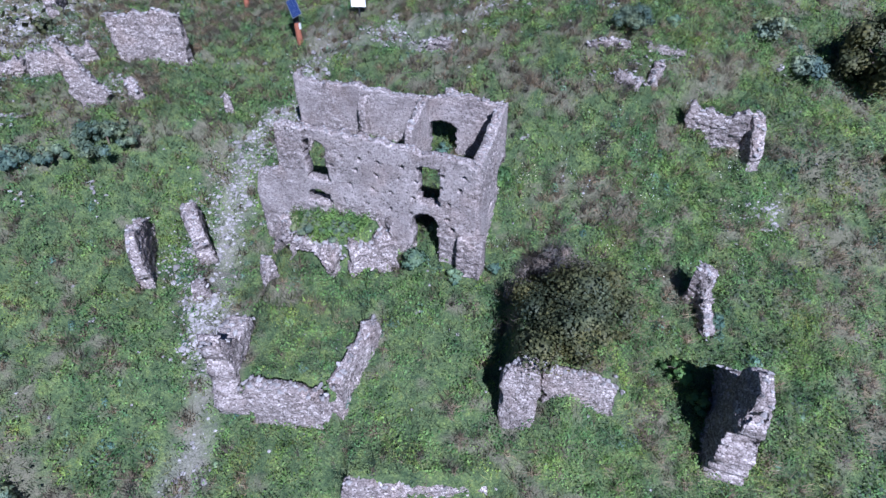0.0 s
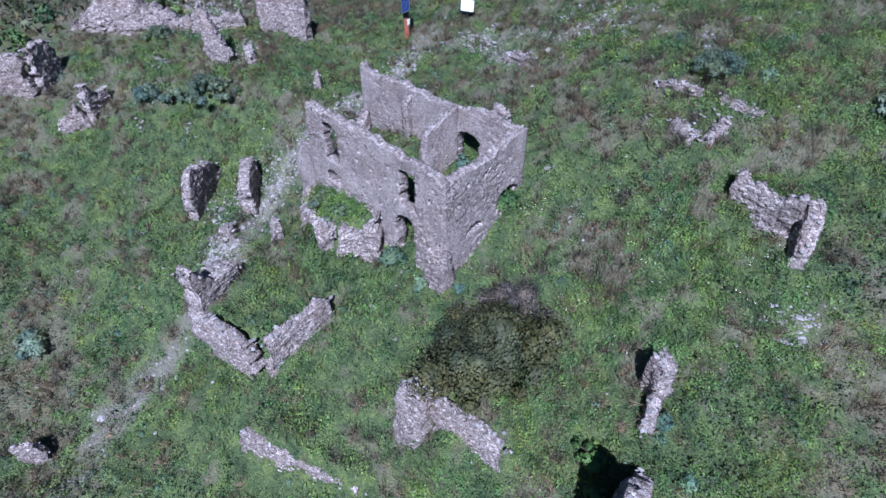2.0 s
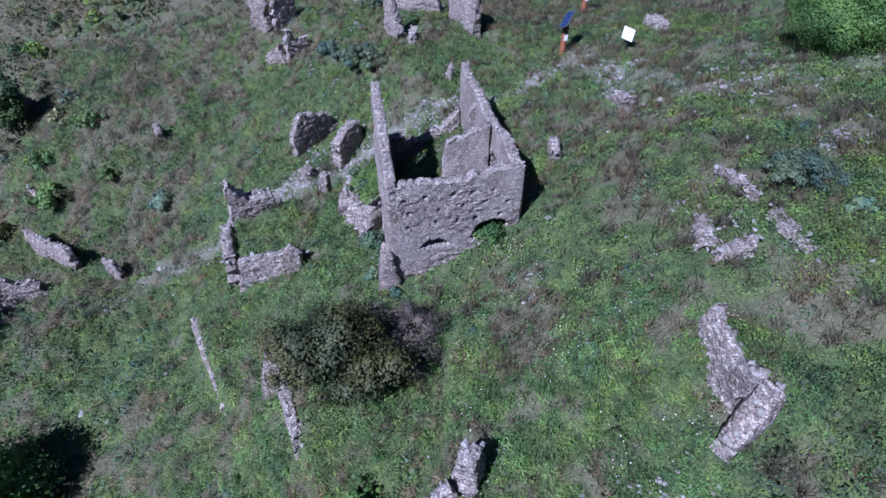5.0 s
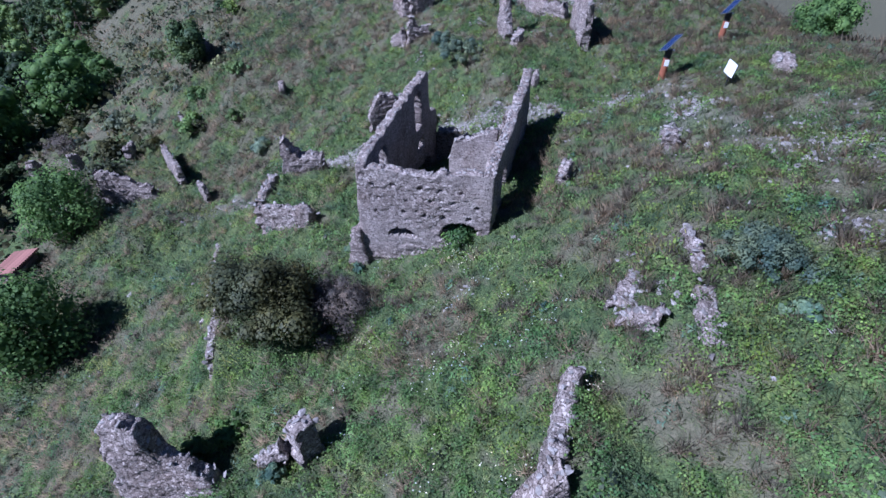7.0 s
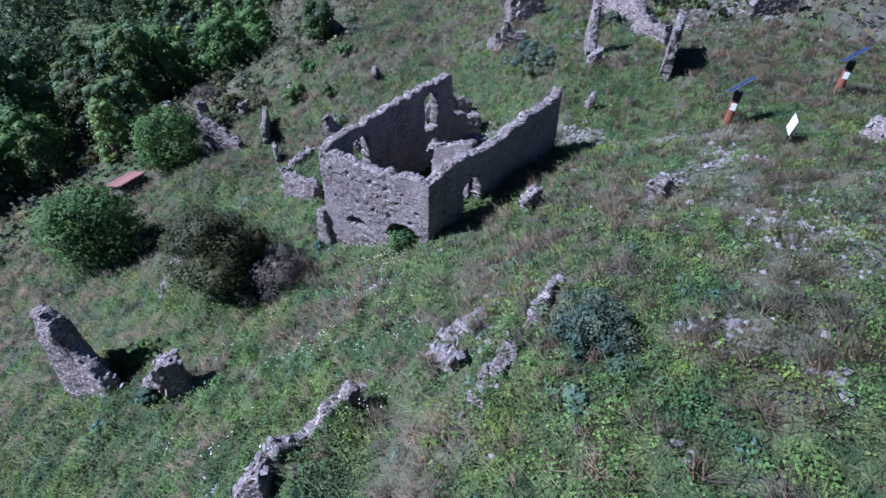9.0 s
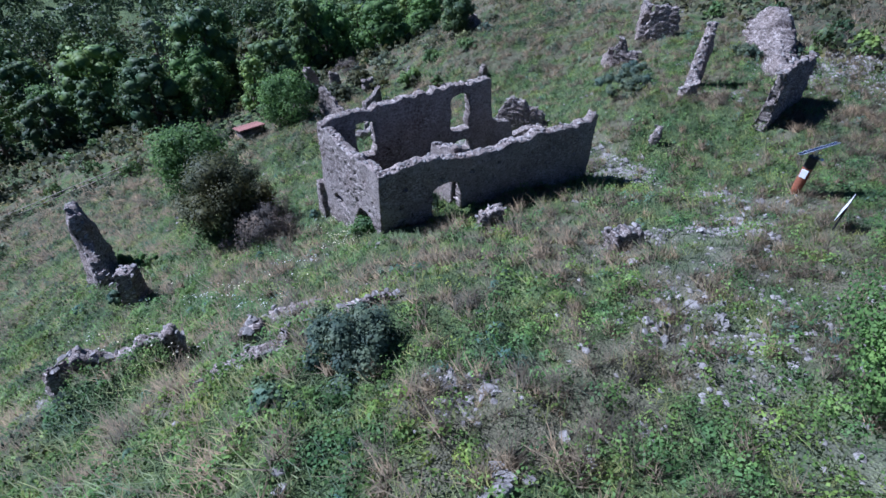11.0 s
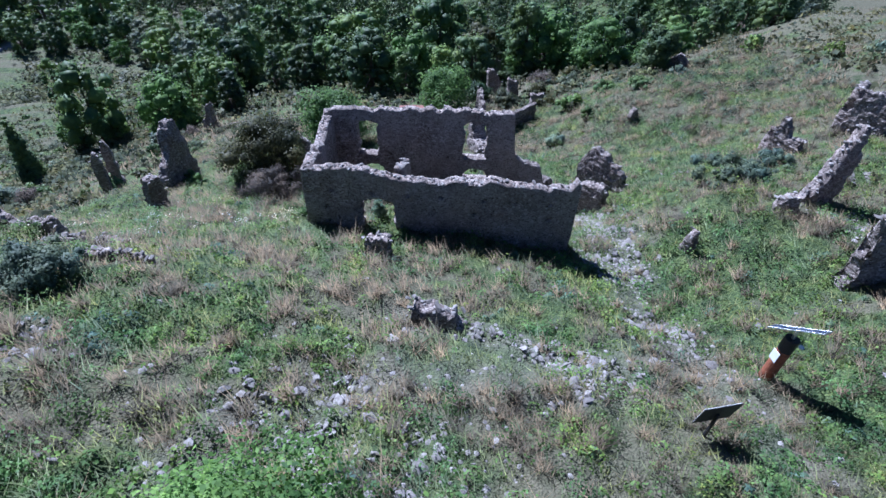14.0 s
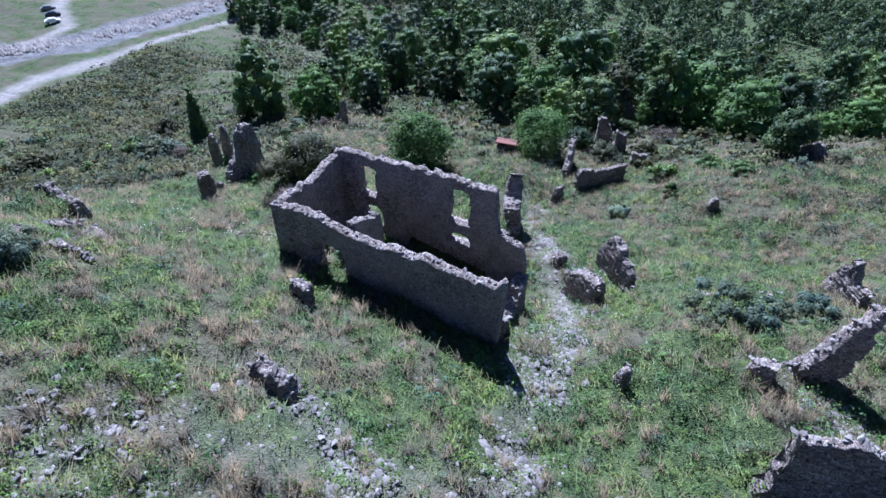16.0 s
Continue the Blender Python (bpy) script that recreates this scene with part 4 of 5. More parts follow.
# ---- plants ----
def blades(r, x, y, per, height, width, spread, lean):
    """Tufts of narrow blades: one triangle a blade."""
    n = len(x)
    X, Y = np.repeat(x, per), np.repeat(y, per)
    X, Y = X + r.normal(0, 1, n * per) * np.repeat(spread, per), Y + r.normal(0, 1, n * per) * np.repeat(spread, per)
    Z = ground(X, Y) + lumps(X, Y) - 0.03
    a = r.uniform(0, 6.283, n * per)
    h = np.repeat(height, per) * r.uniform(0.6, 1.25, n * per)
    w = np.repeat(width, per) * r.uniform(0.7, 1.3, n * per)
    tx, ty = r.normal(0, lean, n * per) * h, r.normal(0, lean, n * per) * h
    p0 = np.stack([X + np.cos(a) * w, Y + np.sin(a) * w, Z], -1)
    p1 = np.stack([X - np.cos(a) * w, Y - np.sin(a) * w, Z], -1)
    p2 = np.stack([X + tx, Y + ty, Z + h], -1)
    under = (np.cross(p1 - p0, p2 - p0)[:, 2] < 0)[:, None]
    v = np.stack([np.where(under, p1, p0), np.where(under, p0, p1), p2], 1).reshape(-1, 3)
    up = np.stack([tx * 0.8, ty * 0.8, h], -1)
    up /= np.linalg.norm(up, axis=1)[:, None]
    return v, np.arange(n * per * 3).reshape(-1, 3), np.repeat(up, 3, 0)


def leaves(r, pos, normal, size, narrow=0.45, loose=0.55):
    """Folded rhombic leaves at pos, facing about along normal."""
    n = len(pos)
    nn = normal / (np.linalg.norm(normal, axis=1)[:, None] + 1e-9) + r.normal(0, loose, (n, 3))
    nn /= np.linalg.norm(nn, axis=1)[:, None]
    t = np.cross(nn, r.normal(0, 1, (n, 3)))
    t /= np.linalg.norm(t, axis=1)[:, None] + 1e-9
    b = np.cross(nn, t)
    s = (size * r.uniform(0.6, 1.4, n))[:, None]
    v = np.stack([pos - t * s * 0.5, pos - b * s * narrow - nn * s * 0.08, pos + t * s * 0.5, pos + b * s * narrow - nn * s * 0.08], 1).reshape(-1, 3)
    soft = normal / (np.linalg.norm(normal, axis=1)[:, None] + 1e-9) + 0.45 * nn + (0, 0, 0.15)
    return v, np.arange(n * 4).reshape(-1, 4), np.repeat(soft / (np.linalg.norm(soft, axis=1)[:, None] + 1e-9), 4, 0)


SCRUB = leaf_material("scrub", (0.07, 0.078, 0.046), (0.165, 0.17, 0.105), 0.09, 0.8, 0.35)
SLOPE = leaf_material("slope_scrub_leaves", (0.05, 0.068, 0.045), (0.125, 0.145, 0.09), 0.5, 0.7, 0.3)
REED = leaf_material("reed_leaves", (0.085, 0.1, 0.06), (0.17, 0.19, 0.115), 0.12, 0.75, 0.35)
FLOWER = leaf_material("white_petals", (0.6, 0.6, 0.58), (0.8, 0.8, 0.78), 0.6)
YELLOW = leaf_material("yellow_green_herbs", (0.125, 0.185, 0.055), (0.23, 0.3, 0.095), 0.6)


def grass_stuff():
    r = np.random.RandomState(21)

    def spots(n, keep, area=(-50, 19, -13, 52)):
        x, y = r.uniform(area[0], area[1], n), r.uniform(area[2], area[3], n)
        k = r.uniform(0, 1, n) < keep(x, y) * (1 - np.clip(path_mask(x, y) * 1.15, 0, 0.96))
        return x[k], y[k]

    def patch(x, y, scale, seed, lo, hi):
        f = 0.6 * smooth_noise(x, y, scale, seed) + 0.4 * smooth_noise(x, y, scale * 0.35, seed + 1)
        return np.clip((f - lo) / (hi - lo), 0, 1)

    def outside(x, y):
        return np.where((x > -50) & (x < 19) & (y > -13) & (y < 52), 0, 1)

    def close(x, y):
        """The strips of slope along which one passes nearest."""
        return np.where(((x > 0) & (x < 13) & (y > 6) & (y < 44)) | ((x > -31) & (x < 8) & (y > 39.5) & (y < 50)), 1.0, 0.0)

    x, y = spots(98000, lambda x, y: (1 - 0.55 * dryness(x, y)) * (0.42 + 0.58 * close(x, y)))
    n = len(x)
    c = close(x, y)
    v, f, nr = blades(r, x, y, 5, r.uniform(0.2, 0.5, n), 0.026 - 0.009 * c, 0.15 - 0.02 * c, 0.6)
    tagged(new("green_grass", mesh_from("green_grass", v, f, GRASS, normals=nr)), "fresh green grass covering the hillside", "grass", kind="stuff")

    # hassocks of dry grass, standing singly and in drifts
    vs, ns = [], []
    for near in (0.0, 1.0):
        x, y = spots(31000, lambda x, y: (0.045 + 0.85 * dryness(x, y) * patch(x, y, 0.8, 66, 0.4, 0.55)) * (close(x, y) == near) * (0.75 - 0.15 * near))
        n = len(x)
        s = r.uniform(0.5, 1.35, n)
        v, f, nr = blades(r, x, y, 40 if near else 24, (0.5 if near else 0.5) * s, np.full(n, 0.012 if near else 0.02), 0.12 * s, 0.66)
        vs.append(v)
        ns.append(nr)
    x, y = spots(5000, lambda x, y: (0.06 + patch(x, y, 4.0, 111, 0.4, 0.6)) * np.where((y > 26) | (x > -4), 0.75, 0.25))
    n = len(x)
    s = r.uniform(0.6, 1.25, n)
    v, f, nr = blades(r, x, y, 52, 0.58 * s, np.full(n, 0.02), 0.12 * s, 0.6)
    vs.append(v)
    ns.append(nr)
    v = np.concatenate(vs)
    tagged(new("dry_grass", mesh_from("dry_grass", v, np.arange(len(v)).reshape(-1, 3), DRY, normals=np.concatenate(ns))), "fluffy tufts of dry brown grass among the green", "grass", kind="stuff")
    x, y = spots(28000, lambda x, y: (0.15 + 0.8 * dryness(x, y)) * outside(x, y) * np.where((y < -45) & (x > -50), 0, 1), (-150, 75, -110, 70))
    n = len(x)
    s = r.uniform(0.6, 1.4, n)
    v, f, nr = blades(r, x, y, 9, 0.62 * s, np.full(n, 0.06), 0.3 * s, 0.5)
    tagged(new("far_dry_grass", mesh_from("far_dry_grass", v, f, DRY, normals=nr)), "dry brown grass on the outer slopes", "grass", kind="stuff")

    def domes(x, y, per, rad, high, leaf, narrow, loose=0.4):
        n = len(x)
        a, q = r.uniform(0, 6.283, (n, per)), np.sqrt(r.uniform(0, 1, (n, per)))
        s = r.uniform(0.5, 1.5, n)[:, None]
        dx, dy = q * np.cos(a), q * np.sin(a)
        X, Y = (x[:, None] + dx * rad * s).ravel(), (y[:, None] + dy * rad * s).ravel()
        Z = ground(X, Y) + lumps(X, Y) + (high * s * (1 - q * q) * r.uniform(0.55, 1.0, (n, per)) + 0.03).ravel()
        nor = np.stack([dx, dy, np.full_like(dx, 0.7)], -1).reshape(-1, 3)
        return leaves(r, np.stack([X, Y, Z], -1), nor, np.full(len(X), leaf), narrow, loose)

    vs, ns = [], []
    for near in (0.0, 1.0):
        x, y = spots(15500 + int(9000 * near), lambda x, y: np.maximum(0.35 * near, patch(x, y, 2.2, 71, 0.34, 0.54)) * (1 - 0.7 * dryness(x, y)) * (close(x, y) == near) * (0.8 + 0.2 * near), (-48, 18, -9, 50))
        v, f, nr = domes(x, y, 40 if near else 21, 0.42, 0.45, 0.085 if near else 0.105, 0.42, 0.4)
        vs.append(v)
        ns.append(nr)
    v = np.concatenate(vs)
    tagged(new("herbs", mesh_from("herbs", v, np.arange(len(v)).reshape(-1, 4), HERB, normals=np.concatenate(ns))), "low leafy green herbs in dense cushions", "herbs", kind="stuff")
    x, y = spots(330, lambda x, y: np.where(((x + 15.0) / 2.9) ** 2 + ((y - 20.6) / 1.6) ** 2 < 1, 1, 0), (-18, -12, 19, 20.8))
    v, f, nr = domes(x, y, 34, 0.45, 0.6, 0.09, 0.35, 0.5)
    tagged(new("platform_weeds", mesh_from("platform_weeds", v, f, HERB, normals=nr)), "leafy weeds growing over the masonry platform", "weeds", kind="stuff")
    x, y = spots(2400, lambda x, y: patch(x, y, 1.7, 81, 0.5, 0.72))
    v, f, nr = domes(x, y, 34, 0.3, 0.45, 0.15, 0.2)
    tagged(new("thistles", mesh_from("thistles", v, f, TEAL, normals=nr)), "blue-green thistles scattered in the grass", "weeds", kind="stuff")
    x, y = spots(4500, lambda x, y: patch(x, y, 2.4, 91, 0.5, 0.62) * (1 - 0.8 * dryness(x, y)))
    v, f, nr = domes(x, y, 24, 0.36, 0.4, 0.09, 0.32)
    tagged(new("spurge", mesh_from("spurge", v, f, YELLOW, normals=nr)), "yellow-green spurge cushions in the grass", "weeds", kind="stuff")
    x, y = spots(9000, lambda x, y: outside(x, y) * (0.3 + patch(x, y, 7.0, 95, 0.35, 0.6)) * (1 + 1.5 * (x > 40)) * np.where((x < 30) & (y > 20), 0.4, 1) * np.where((y < -50) & (x > -60), 0.1, 1), (-125, 112, -110, 46))
    v, f, nr = domes(x, y, 13, 1.6, 1.1, 0.6, 0.4, 0.5)
    tagged(new("far_scrub", mesh_from("far_scrub", v, f, SCRUB, normals=nr)), "rough scrub and reeds on the lower slopes", "scrub", kind="stuff")
    x, y = spots(5200, lambda x, y: 0.25 + patch(x, y, 6.0, 131, 0.35, 0.6), (34, 108, -62, 16))
    v, f, nr = domes(x, y, 11, 1.9, 0.9, 0.62, 0.3, 0.5)
    tagged(new("reeds", mesh_from("reeds", v, f, REED, normals=nr)), "grey-green reeds and rough grass on the valley flat", "reeds", kind="stuff")
    x, y = spots(7500, lambda x, y: np.where(y < 7, patch(x, y, 3.0, 121, 0.3, 0.48), patch(x, y, 3.0, 121, 0.38, 0.56)) * np.clip(np.maximum((7 - y) / 9, (x - 4) / 4), 0, 1), (-50, 19, -16, 44))
    v, f, nr = domes(x, y, 16, 0.62, 0.55, 0.16, 0.4, 0.5)
    tagged(new("slope_scrub", mesh_from("slope_scrub", v, f, SLOPE, normals=nr)), "low dark green scrub on the slopes round the house", "scrub", kind="stuff")
    # undergrowth in dark leaves, standing in for the shade between crowns
    x, y = spots(2600, lambda x, y: np.where(x > 58 + (-24 - y) * 0.9, 0, 1) * np.where(x < -42, y < -36 + 0.9 * (x + 42), 1), (-105, 120, -150, -27))
    v, f, nr = domes(x, y, 14, 2.3, 1.5, 0.8, 0.4, 0.6)
    tagged(new("undergrowth", mesh_from("undergrowth", v, f, LEAF_DARK, normals=nr)), "undergrowth of the wood, coloured dark for the shade between trees", "undergrowth", kind="stuff")
    x, y = spots(2600, lambda x, y: patch(x, y, 1.6, 101, 0.55, 0.75), (-6, 9, 22, 34))
    z = ground(x, y) + lumps(x, y) + r.uniform(0.3, 0.55, len(x))
    v, f, nr = leaves(r, np.stack([x, y, z], -1), np.tile((0.0, 0.0, 1.0), (len(x), 1)), np.full(len(x), 0.06), 0.5, 0.2)
    tagged(new("flowers", mesh_from("flowers", v, f, FLOWER)), "tiny white flowers dotted over green weeds", "flowers", kind="stuff")


grass_stuff()


def tube(points, radii, sides=5):
    pts = np.array(points, float)
    rings = []
    for k, p in enumerate(pts):
        d = pts[min(k + 1, len(pts) - 1)] - pts[max(k - 1, 0)]
        d /= np.linalg.norm(d)
        e = np.cross(d, (0.3, 0.9, 0.2))
        e /= np.linalg.norm(e)
        g = np.cross(d, e)
        a = np.linspace(0, 2 * np.pi, sides, endpoint=False)
        rings.append(p + radii[k] * (np.cos(a)[:, None] * e + np.sin(a)[:, None] * g))
    v = np.concatenate(rings)
    f = []
    for k in range(len(pts) - 1):
        for s in range(sides):
            f.append((k * sides + s, k * sides + (s + 1) % sides, (k + 1) * sides + (s + 1) % sides, (k + 1) * sides + s))
    return v, np.array(f)


def trunk_mesh(r, blobs, height, radius):
    """A tapered trunk with a limb to each clump of the crown."""
    vs, fs, off = [], [], 0
    fork = height * 0.32
    runs = [([(0, 0, -0.4), (0.05, 0.02, fork * 0.5), (0.0, 0.06, fork), (0.05, 0.0, height * 0.7)], [radius * 1.3, radius, radius * 0.85, radius * 0.3])]
    for bx, by, bz, br in blobs[:7]:
        s = np.array((0, 0.05, fork * r.uniform(0.7, 1.2)))
        e = np.array((bx, by, bz))
        m = (s + e) / 2 + r.normal(0, 0.08, 3) * height * 0.3 + (0, 0, 0.05 * height)
        runs.append(([s, m, e], [radius * 0.55, radius * 0.35, radius * 0.1]))
    for p, q in runs:
        v, f = tube(p, q)
        vs.append(v)
        fs.append(f + off)
        off += len(v)
    return mesh_from("trunk", np.concatenate(vs), np.concatenate(fs), BARK, smooth=True)


def ball_arrays():
    bm = bmesh.new()
    bmesh.ops.create_icosphere(bm, subdivisions=1, radius=1.0)
    v = np.array([q.co[:] for q in bm.verts])
    f = np.array([[q.index for q in t.verts] for t in bm.faces])
    bm.free()
    return v, f


BALL_V, BALL_F = ball_arrays()


def crown_mesh(r, blobs, count, size, mat, narrow=0.45, inner=0.35, heart=0.0):
    bl = np.array(blobs)
    w = bl[:, 3] ** 2
    k = r.choice(len(bl), count, p=w / w.sum())
    d = r.normal(0, 1, (count, 3))
    d /= np.linalg.norm(d, axis=1)[:, None]
    rad = bl[k, 3] * (1 - inner * r.uniform(0, 1, count) ** 1.7) * np.clip(r.normal(1.0, 0.16, count), 0.5, 1.5)
    pos = bl[k, :3] + d * rad[:, None] * (1, 1, 0.85)
    mid = (bl[:, :3] * w[:, None]).sum(0) / w.sum()
    out = d + (pos - mid) / (np.abs(pos - mid).max() + 1e-6) + (0, 0, 0.25)
    if heart:
        out = d + (0, 0, 0.35)
    v, f, nr = leaves(r, pos, out, np.full(count, size), narrow, 0.3 if heart else 0.55)
    if not heart:
        return mesh_from("crown", v, f, mat, normals=nr)
    # uneven opaque lumps in leaf colour, added inside each clump to block light
    v, f, nr, off = [v], [f[:, :3], f[:, [0, 2, 3]]], [nr], len(v)
    for bx, by, bz, br in blobs:
        v.append(BALL_V * br * heart * r.uniform(0.6, 1.25, (len(BALL_V), 1)) * (1, 1, 0.85) + (bx, by, bz))
        f.append(BALL_F + off)
        nr.append(BALL_V)
        off += len(BALL_V)
    return mesh_from("crown", np.concatenate(v), np.concatenate(f), mat, normals=np.concatenate(nr))


def blob_crown(r, height, width, low=0.35, clumps=14, round_=1.0):
    """Clump centres filling an uneven crown."""
    out = []
    for k in range(clumps):
        t = (k + 0.5) / clumps
        z = height * (low + (0.93 - low) * t)
        span = width / 2 * math.sqrt(max(0.05, 1 - (2 * t - 0.85) ** 2 / 1.4)) * r.uniform(0.45, 0.85)
        a = k * 2.4 + r.uniform(-0.4, 0.4)
        out.append((span * math.cos(a), span * math.sin(a), z + r.uniform(-0.05, 0.05) * height, width * r.uniform(0.13, 0.25) * round_))
    return out


def tree(name, x, y, height, width, count, size, mat, label, seed, low=0.3, clumps=14, sink=0.0, category="tree", group="", heart=0.75, full=1.0):
    r = np.random.RandomState(seed)
    ob = tagged(new(name), label, category, group)
    ob.matrix_basis = pose(x, y, gz(x, y) - sink)
    bl = blob_crown(r, height, width, low, clumps, full)
    part("trunk", trunk_mesh(r, bl, height, 0.035 * height + 0.03), ob)
    part("crown", crown_mesh(r, bl, count, size, mat, heart=heart), ob)
    return ob


def bush(x, y, width, height, count, size, mat, label, seed, clumps=11, heart=0.5):
    heart = 0.0 if mat in (TWIG, HERB, TEAL) else heart
    r = np.random.RandomState(seed)
    ob = tagged(new("bush"), label, "bush", "bushes on the hillside")
    ob.matrix_basis = pose(x, y, gz(x, y))
    bl = []
    for k in range(clumps):
        a, q = k * 2.4, math.sqrt((k + 0.5) / clumps)
        bl.append((q * width * r.uniform(0.2, 0.5) * math.cos(a), q * width * r.uniform(0.2, 0.5) * math.sin(a), height * (0.22 + 0.42 * (1 - q * q)) * r.uniform(0.65, 1.3), min(width, height * 1.3) * r.uniform(0.08, 0.25)))
    part("stem", trunk_mesh(r, bl, height, 0.05 + 0.01 * height), ob)
    part("foliage", crown_mesh(r, bl, count, size, mat, 0.09 if mat is TWIG else 0.4, 0.6, heart), ob)
    return ob


# near trees
tree("tree", -12.1, 49.0, 4.2, 7.4, 52000, 0.088, LEAF_BRIGHT, "bright green broad-leaved tree at the top of the slope", 5, 0.25, 54, heart=0.0, full=0.62)
tree("tree", 0.1, -2.5, 6.4, 7.6, 8000, 0.24, LEAF_BRIGHT, "round bright green tree below the ruined house", 6, 0.2, 26, heart=0.4)
tree("tree", -12.2, -11.0, 5.4, 6.8, 6500, 0.22, LEAF_BRIGHT, "round green tree among the lower ruins", 7, 0.2, 24, heart=0.3)
tree("tree", -37.4, -14.2, 5.4, 5.2, 4500, 0.26, LEAF_MID, "small round tree alone on the dry slope", 8, 0.3, 16)
tree("tree", 14.8, 40.5, 4.8, 5.4, 5000, 0.2, LEAF_DARK, "dark green tree at the edge of the hilltop", 9, 0.15, 18)
tree("tree", -43.0, 53.0, 3.6, 6.0, 4500, 0.2, LEAF_BRIGHT, "green tree at the crest of the hill", 10, 0.15, 18)
# bushes
bush(-0.2, 18.2, 7.6, 4.0, 17000, 0.14, LEAF_DARK, "large dark olive-brown bush inside broken walls", 31, 34)
bush(-1.8, 21.2, 5.0, 2.7, 9000, 0.2, TWIG, "half-dead grey twiggy bush beside a dark one", 30, 24)
bush(-0.9, 38.7, 3.6, 1.7, 9000, 0.09, LEAF_SAGE, "grey-green rounded shrub on the grassy slope", 32, 26)
bush(-32.0, 21.0, 5.4, 1.7, 7000, 0.14, LEAF_SAGE, "low grey-green shrub before the tall wall", 33, 26)
bush(-34.9, 18.6, 3.0, 1.2, 2600, 0.15, LEAF_SAGE, "low grey-green shrub in the weeds", 34)
bush(-24.4, 2.4, 2.4, 1.7, 2400, 0.17, LEAF_GREY, "grey-green shrub beside the lower path", 35)
bush(-28.0, -2.5, 2.6, 1.2, 1800, 0.18, LEAF_MID, "green bramble bush on the dry slope", 36)
bush(6.4, 17.4, 1.2, 1.5, 900, 0.17, LEAF_MID, "young green shrub beside the tall wall fragment", 37)
bush(6.8, 21.9, 1.0, 0.9, 700, 0.15, TEAL, "teal thistle bush beside a wall stump", 38)
bush(-16.0, 19.9, 3.2, 0.9, 3400, 0.13, LEAF_SAGE, "blue-green weeds growing over a masonry platform", 48, 22)
bush(-13.9, 19.8, 2.2, 0.7, 1700, 0.13, LEAF_SAGE, "blue-green weeds growing over a masonry platform", 49, 16)
bush(-47.2, 24.6, 2.6, 1.2, 1500, 0.15, LEAF_SAGE, "grey-green shrub on a bank of rubble", 51, 16)
bush(-44.6, 22.6, 3.0, 1.4, 1800, 0.15, LEAF_SAGE, "grey-green shrub below a bank of rubble", 52, 16)
bush(-6.6, 26.6, 1.9, 1.3, 1500, 0.13, HERB, "green leafy weed growing in an arched opening", 53, 14)
bush(-9.6, 20.0, 1.8, 1.3, 1600, 0.15, TEAL, "blue-green weeds before the arched doorway", 40)
bush(-7.0, 19.9, 1.2, 0.9, 900, 0.15, TEAL, "blue-green weeds at the foot of the wall", 41)
bush(-10.4, 26.9, 1.1, 1.4, 900, 0.15, TEAL, "tall weed growing in the back doorway", 42)
bush(-37.0, 17.6, 3.0, 1.4, 2600, 0.15, LEAF_SAGE, "grey-green shrub on the western slope", 43)
bush(5.2, 18.6, 2.2, 1.0, 1600, 0.16, HERB, "leafy weeds in the lush hollow", 44)
bush(-5.1, 21.0, 0.9, 0.8, 600, 0.14, TEAL, "blue-green weeds at the house corner", 45)
bush(1.6, 39.4, 1.3, 0.7, 700, 0.2, TEAL, "spiky pale agave-like plant on the slope", 46)
for bx, by, bw, bh, bmat, bl in [
    (46.0, 0.5, 9.0, 3.4, LEAF_GREY, "wide grey-green thicket on the lower slope"), (38.0, 2.0, 5.0, 2.4, TWIG, "grey leafless thicket on the lower slope"),
    (69.0, 8.5, 9.0, 3.6, LEAF_DARK, "dark thicket on the lower slope"), (56.0, -2.0, 5.0, 3.0, LEAF_MID, "green thicket on the lower slope"),
    (60.0, -12.0, 6.0, 3.0, LEAF_DARK, "dark thicket on the lower slope"), (30.0, -15.0, 4.0, 2.2, LEAF_GREY, "grey-green thicket on the lower slope"),
    (26.0, -17.0, 3.2, 2.0, TWIG, "grey leafless thicket on the lower slope"), (-27.0, -7.5, 3.4, 1.8, LEAF_MID, "bramble bush on the dry slope"),
    (-31.0, -9.0, 3.0, 1.4, LEAF_MID, "bramble bush on the dry slope"), (-33.5, -5.0, 3.4, 1.3, LEAF_MID, "bramble bush on the dry slope"),
    (-24.0, -16.5, 4.0, 2.2, LEAF_DARK, "dark thicket below the ruins"), (-19.5, -13.5, 3.6, 2.4, LEAF_DARK, "dark thicket below the ruins"),
    (-16.0, -15.5, 4.0, 2.6, LEAF_MID, "green thicket below the ruins"), (-29.0, -19.0, 4.4, 2.0, LEAF_GREY, "grey-green thicket below the ruins"),
    (-25.5, -25.0, 5.0, 2.6, TWIG, "grey leafless thicket at the wood's edge"), (-20.0, -27.0, 4.6, 2.6, LEAF_MID, "green thicket at the wood's edge"),
    (-30.5, -28.0, 4.6, 2.0, LEAF_DARK, "dark thicket at the wood's edge"), (10.5, 39.0, 3.0, 1.5, LEAF_GREY, "grey-green rounded shrub on the grassy slope"),
    (8.0, 41.0, 2.4, 1.3, LEAF_GREY, "grey-green rounded shrub on the grassy slope")]:
    bush(bx, by, bw, bh, int(min(1900, 420 * bw)), 0.13 + 0.035 * bw, bmat, bl, int(1000 + bx * 7 + by), int(12 + 4 * bw))
bush(8.9, 20.6, 1.0, 0.6, 500, 0.2, TEAL, "spiky pale agave-like plant by the tall wall", 47)


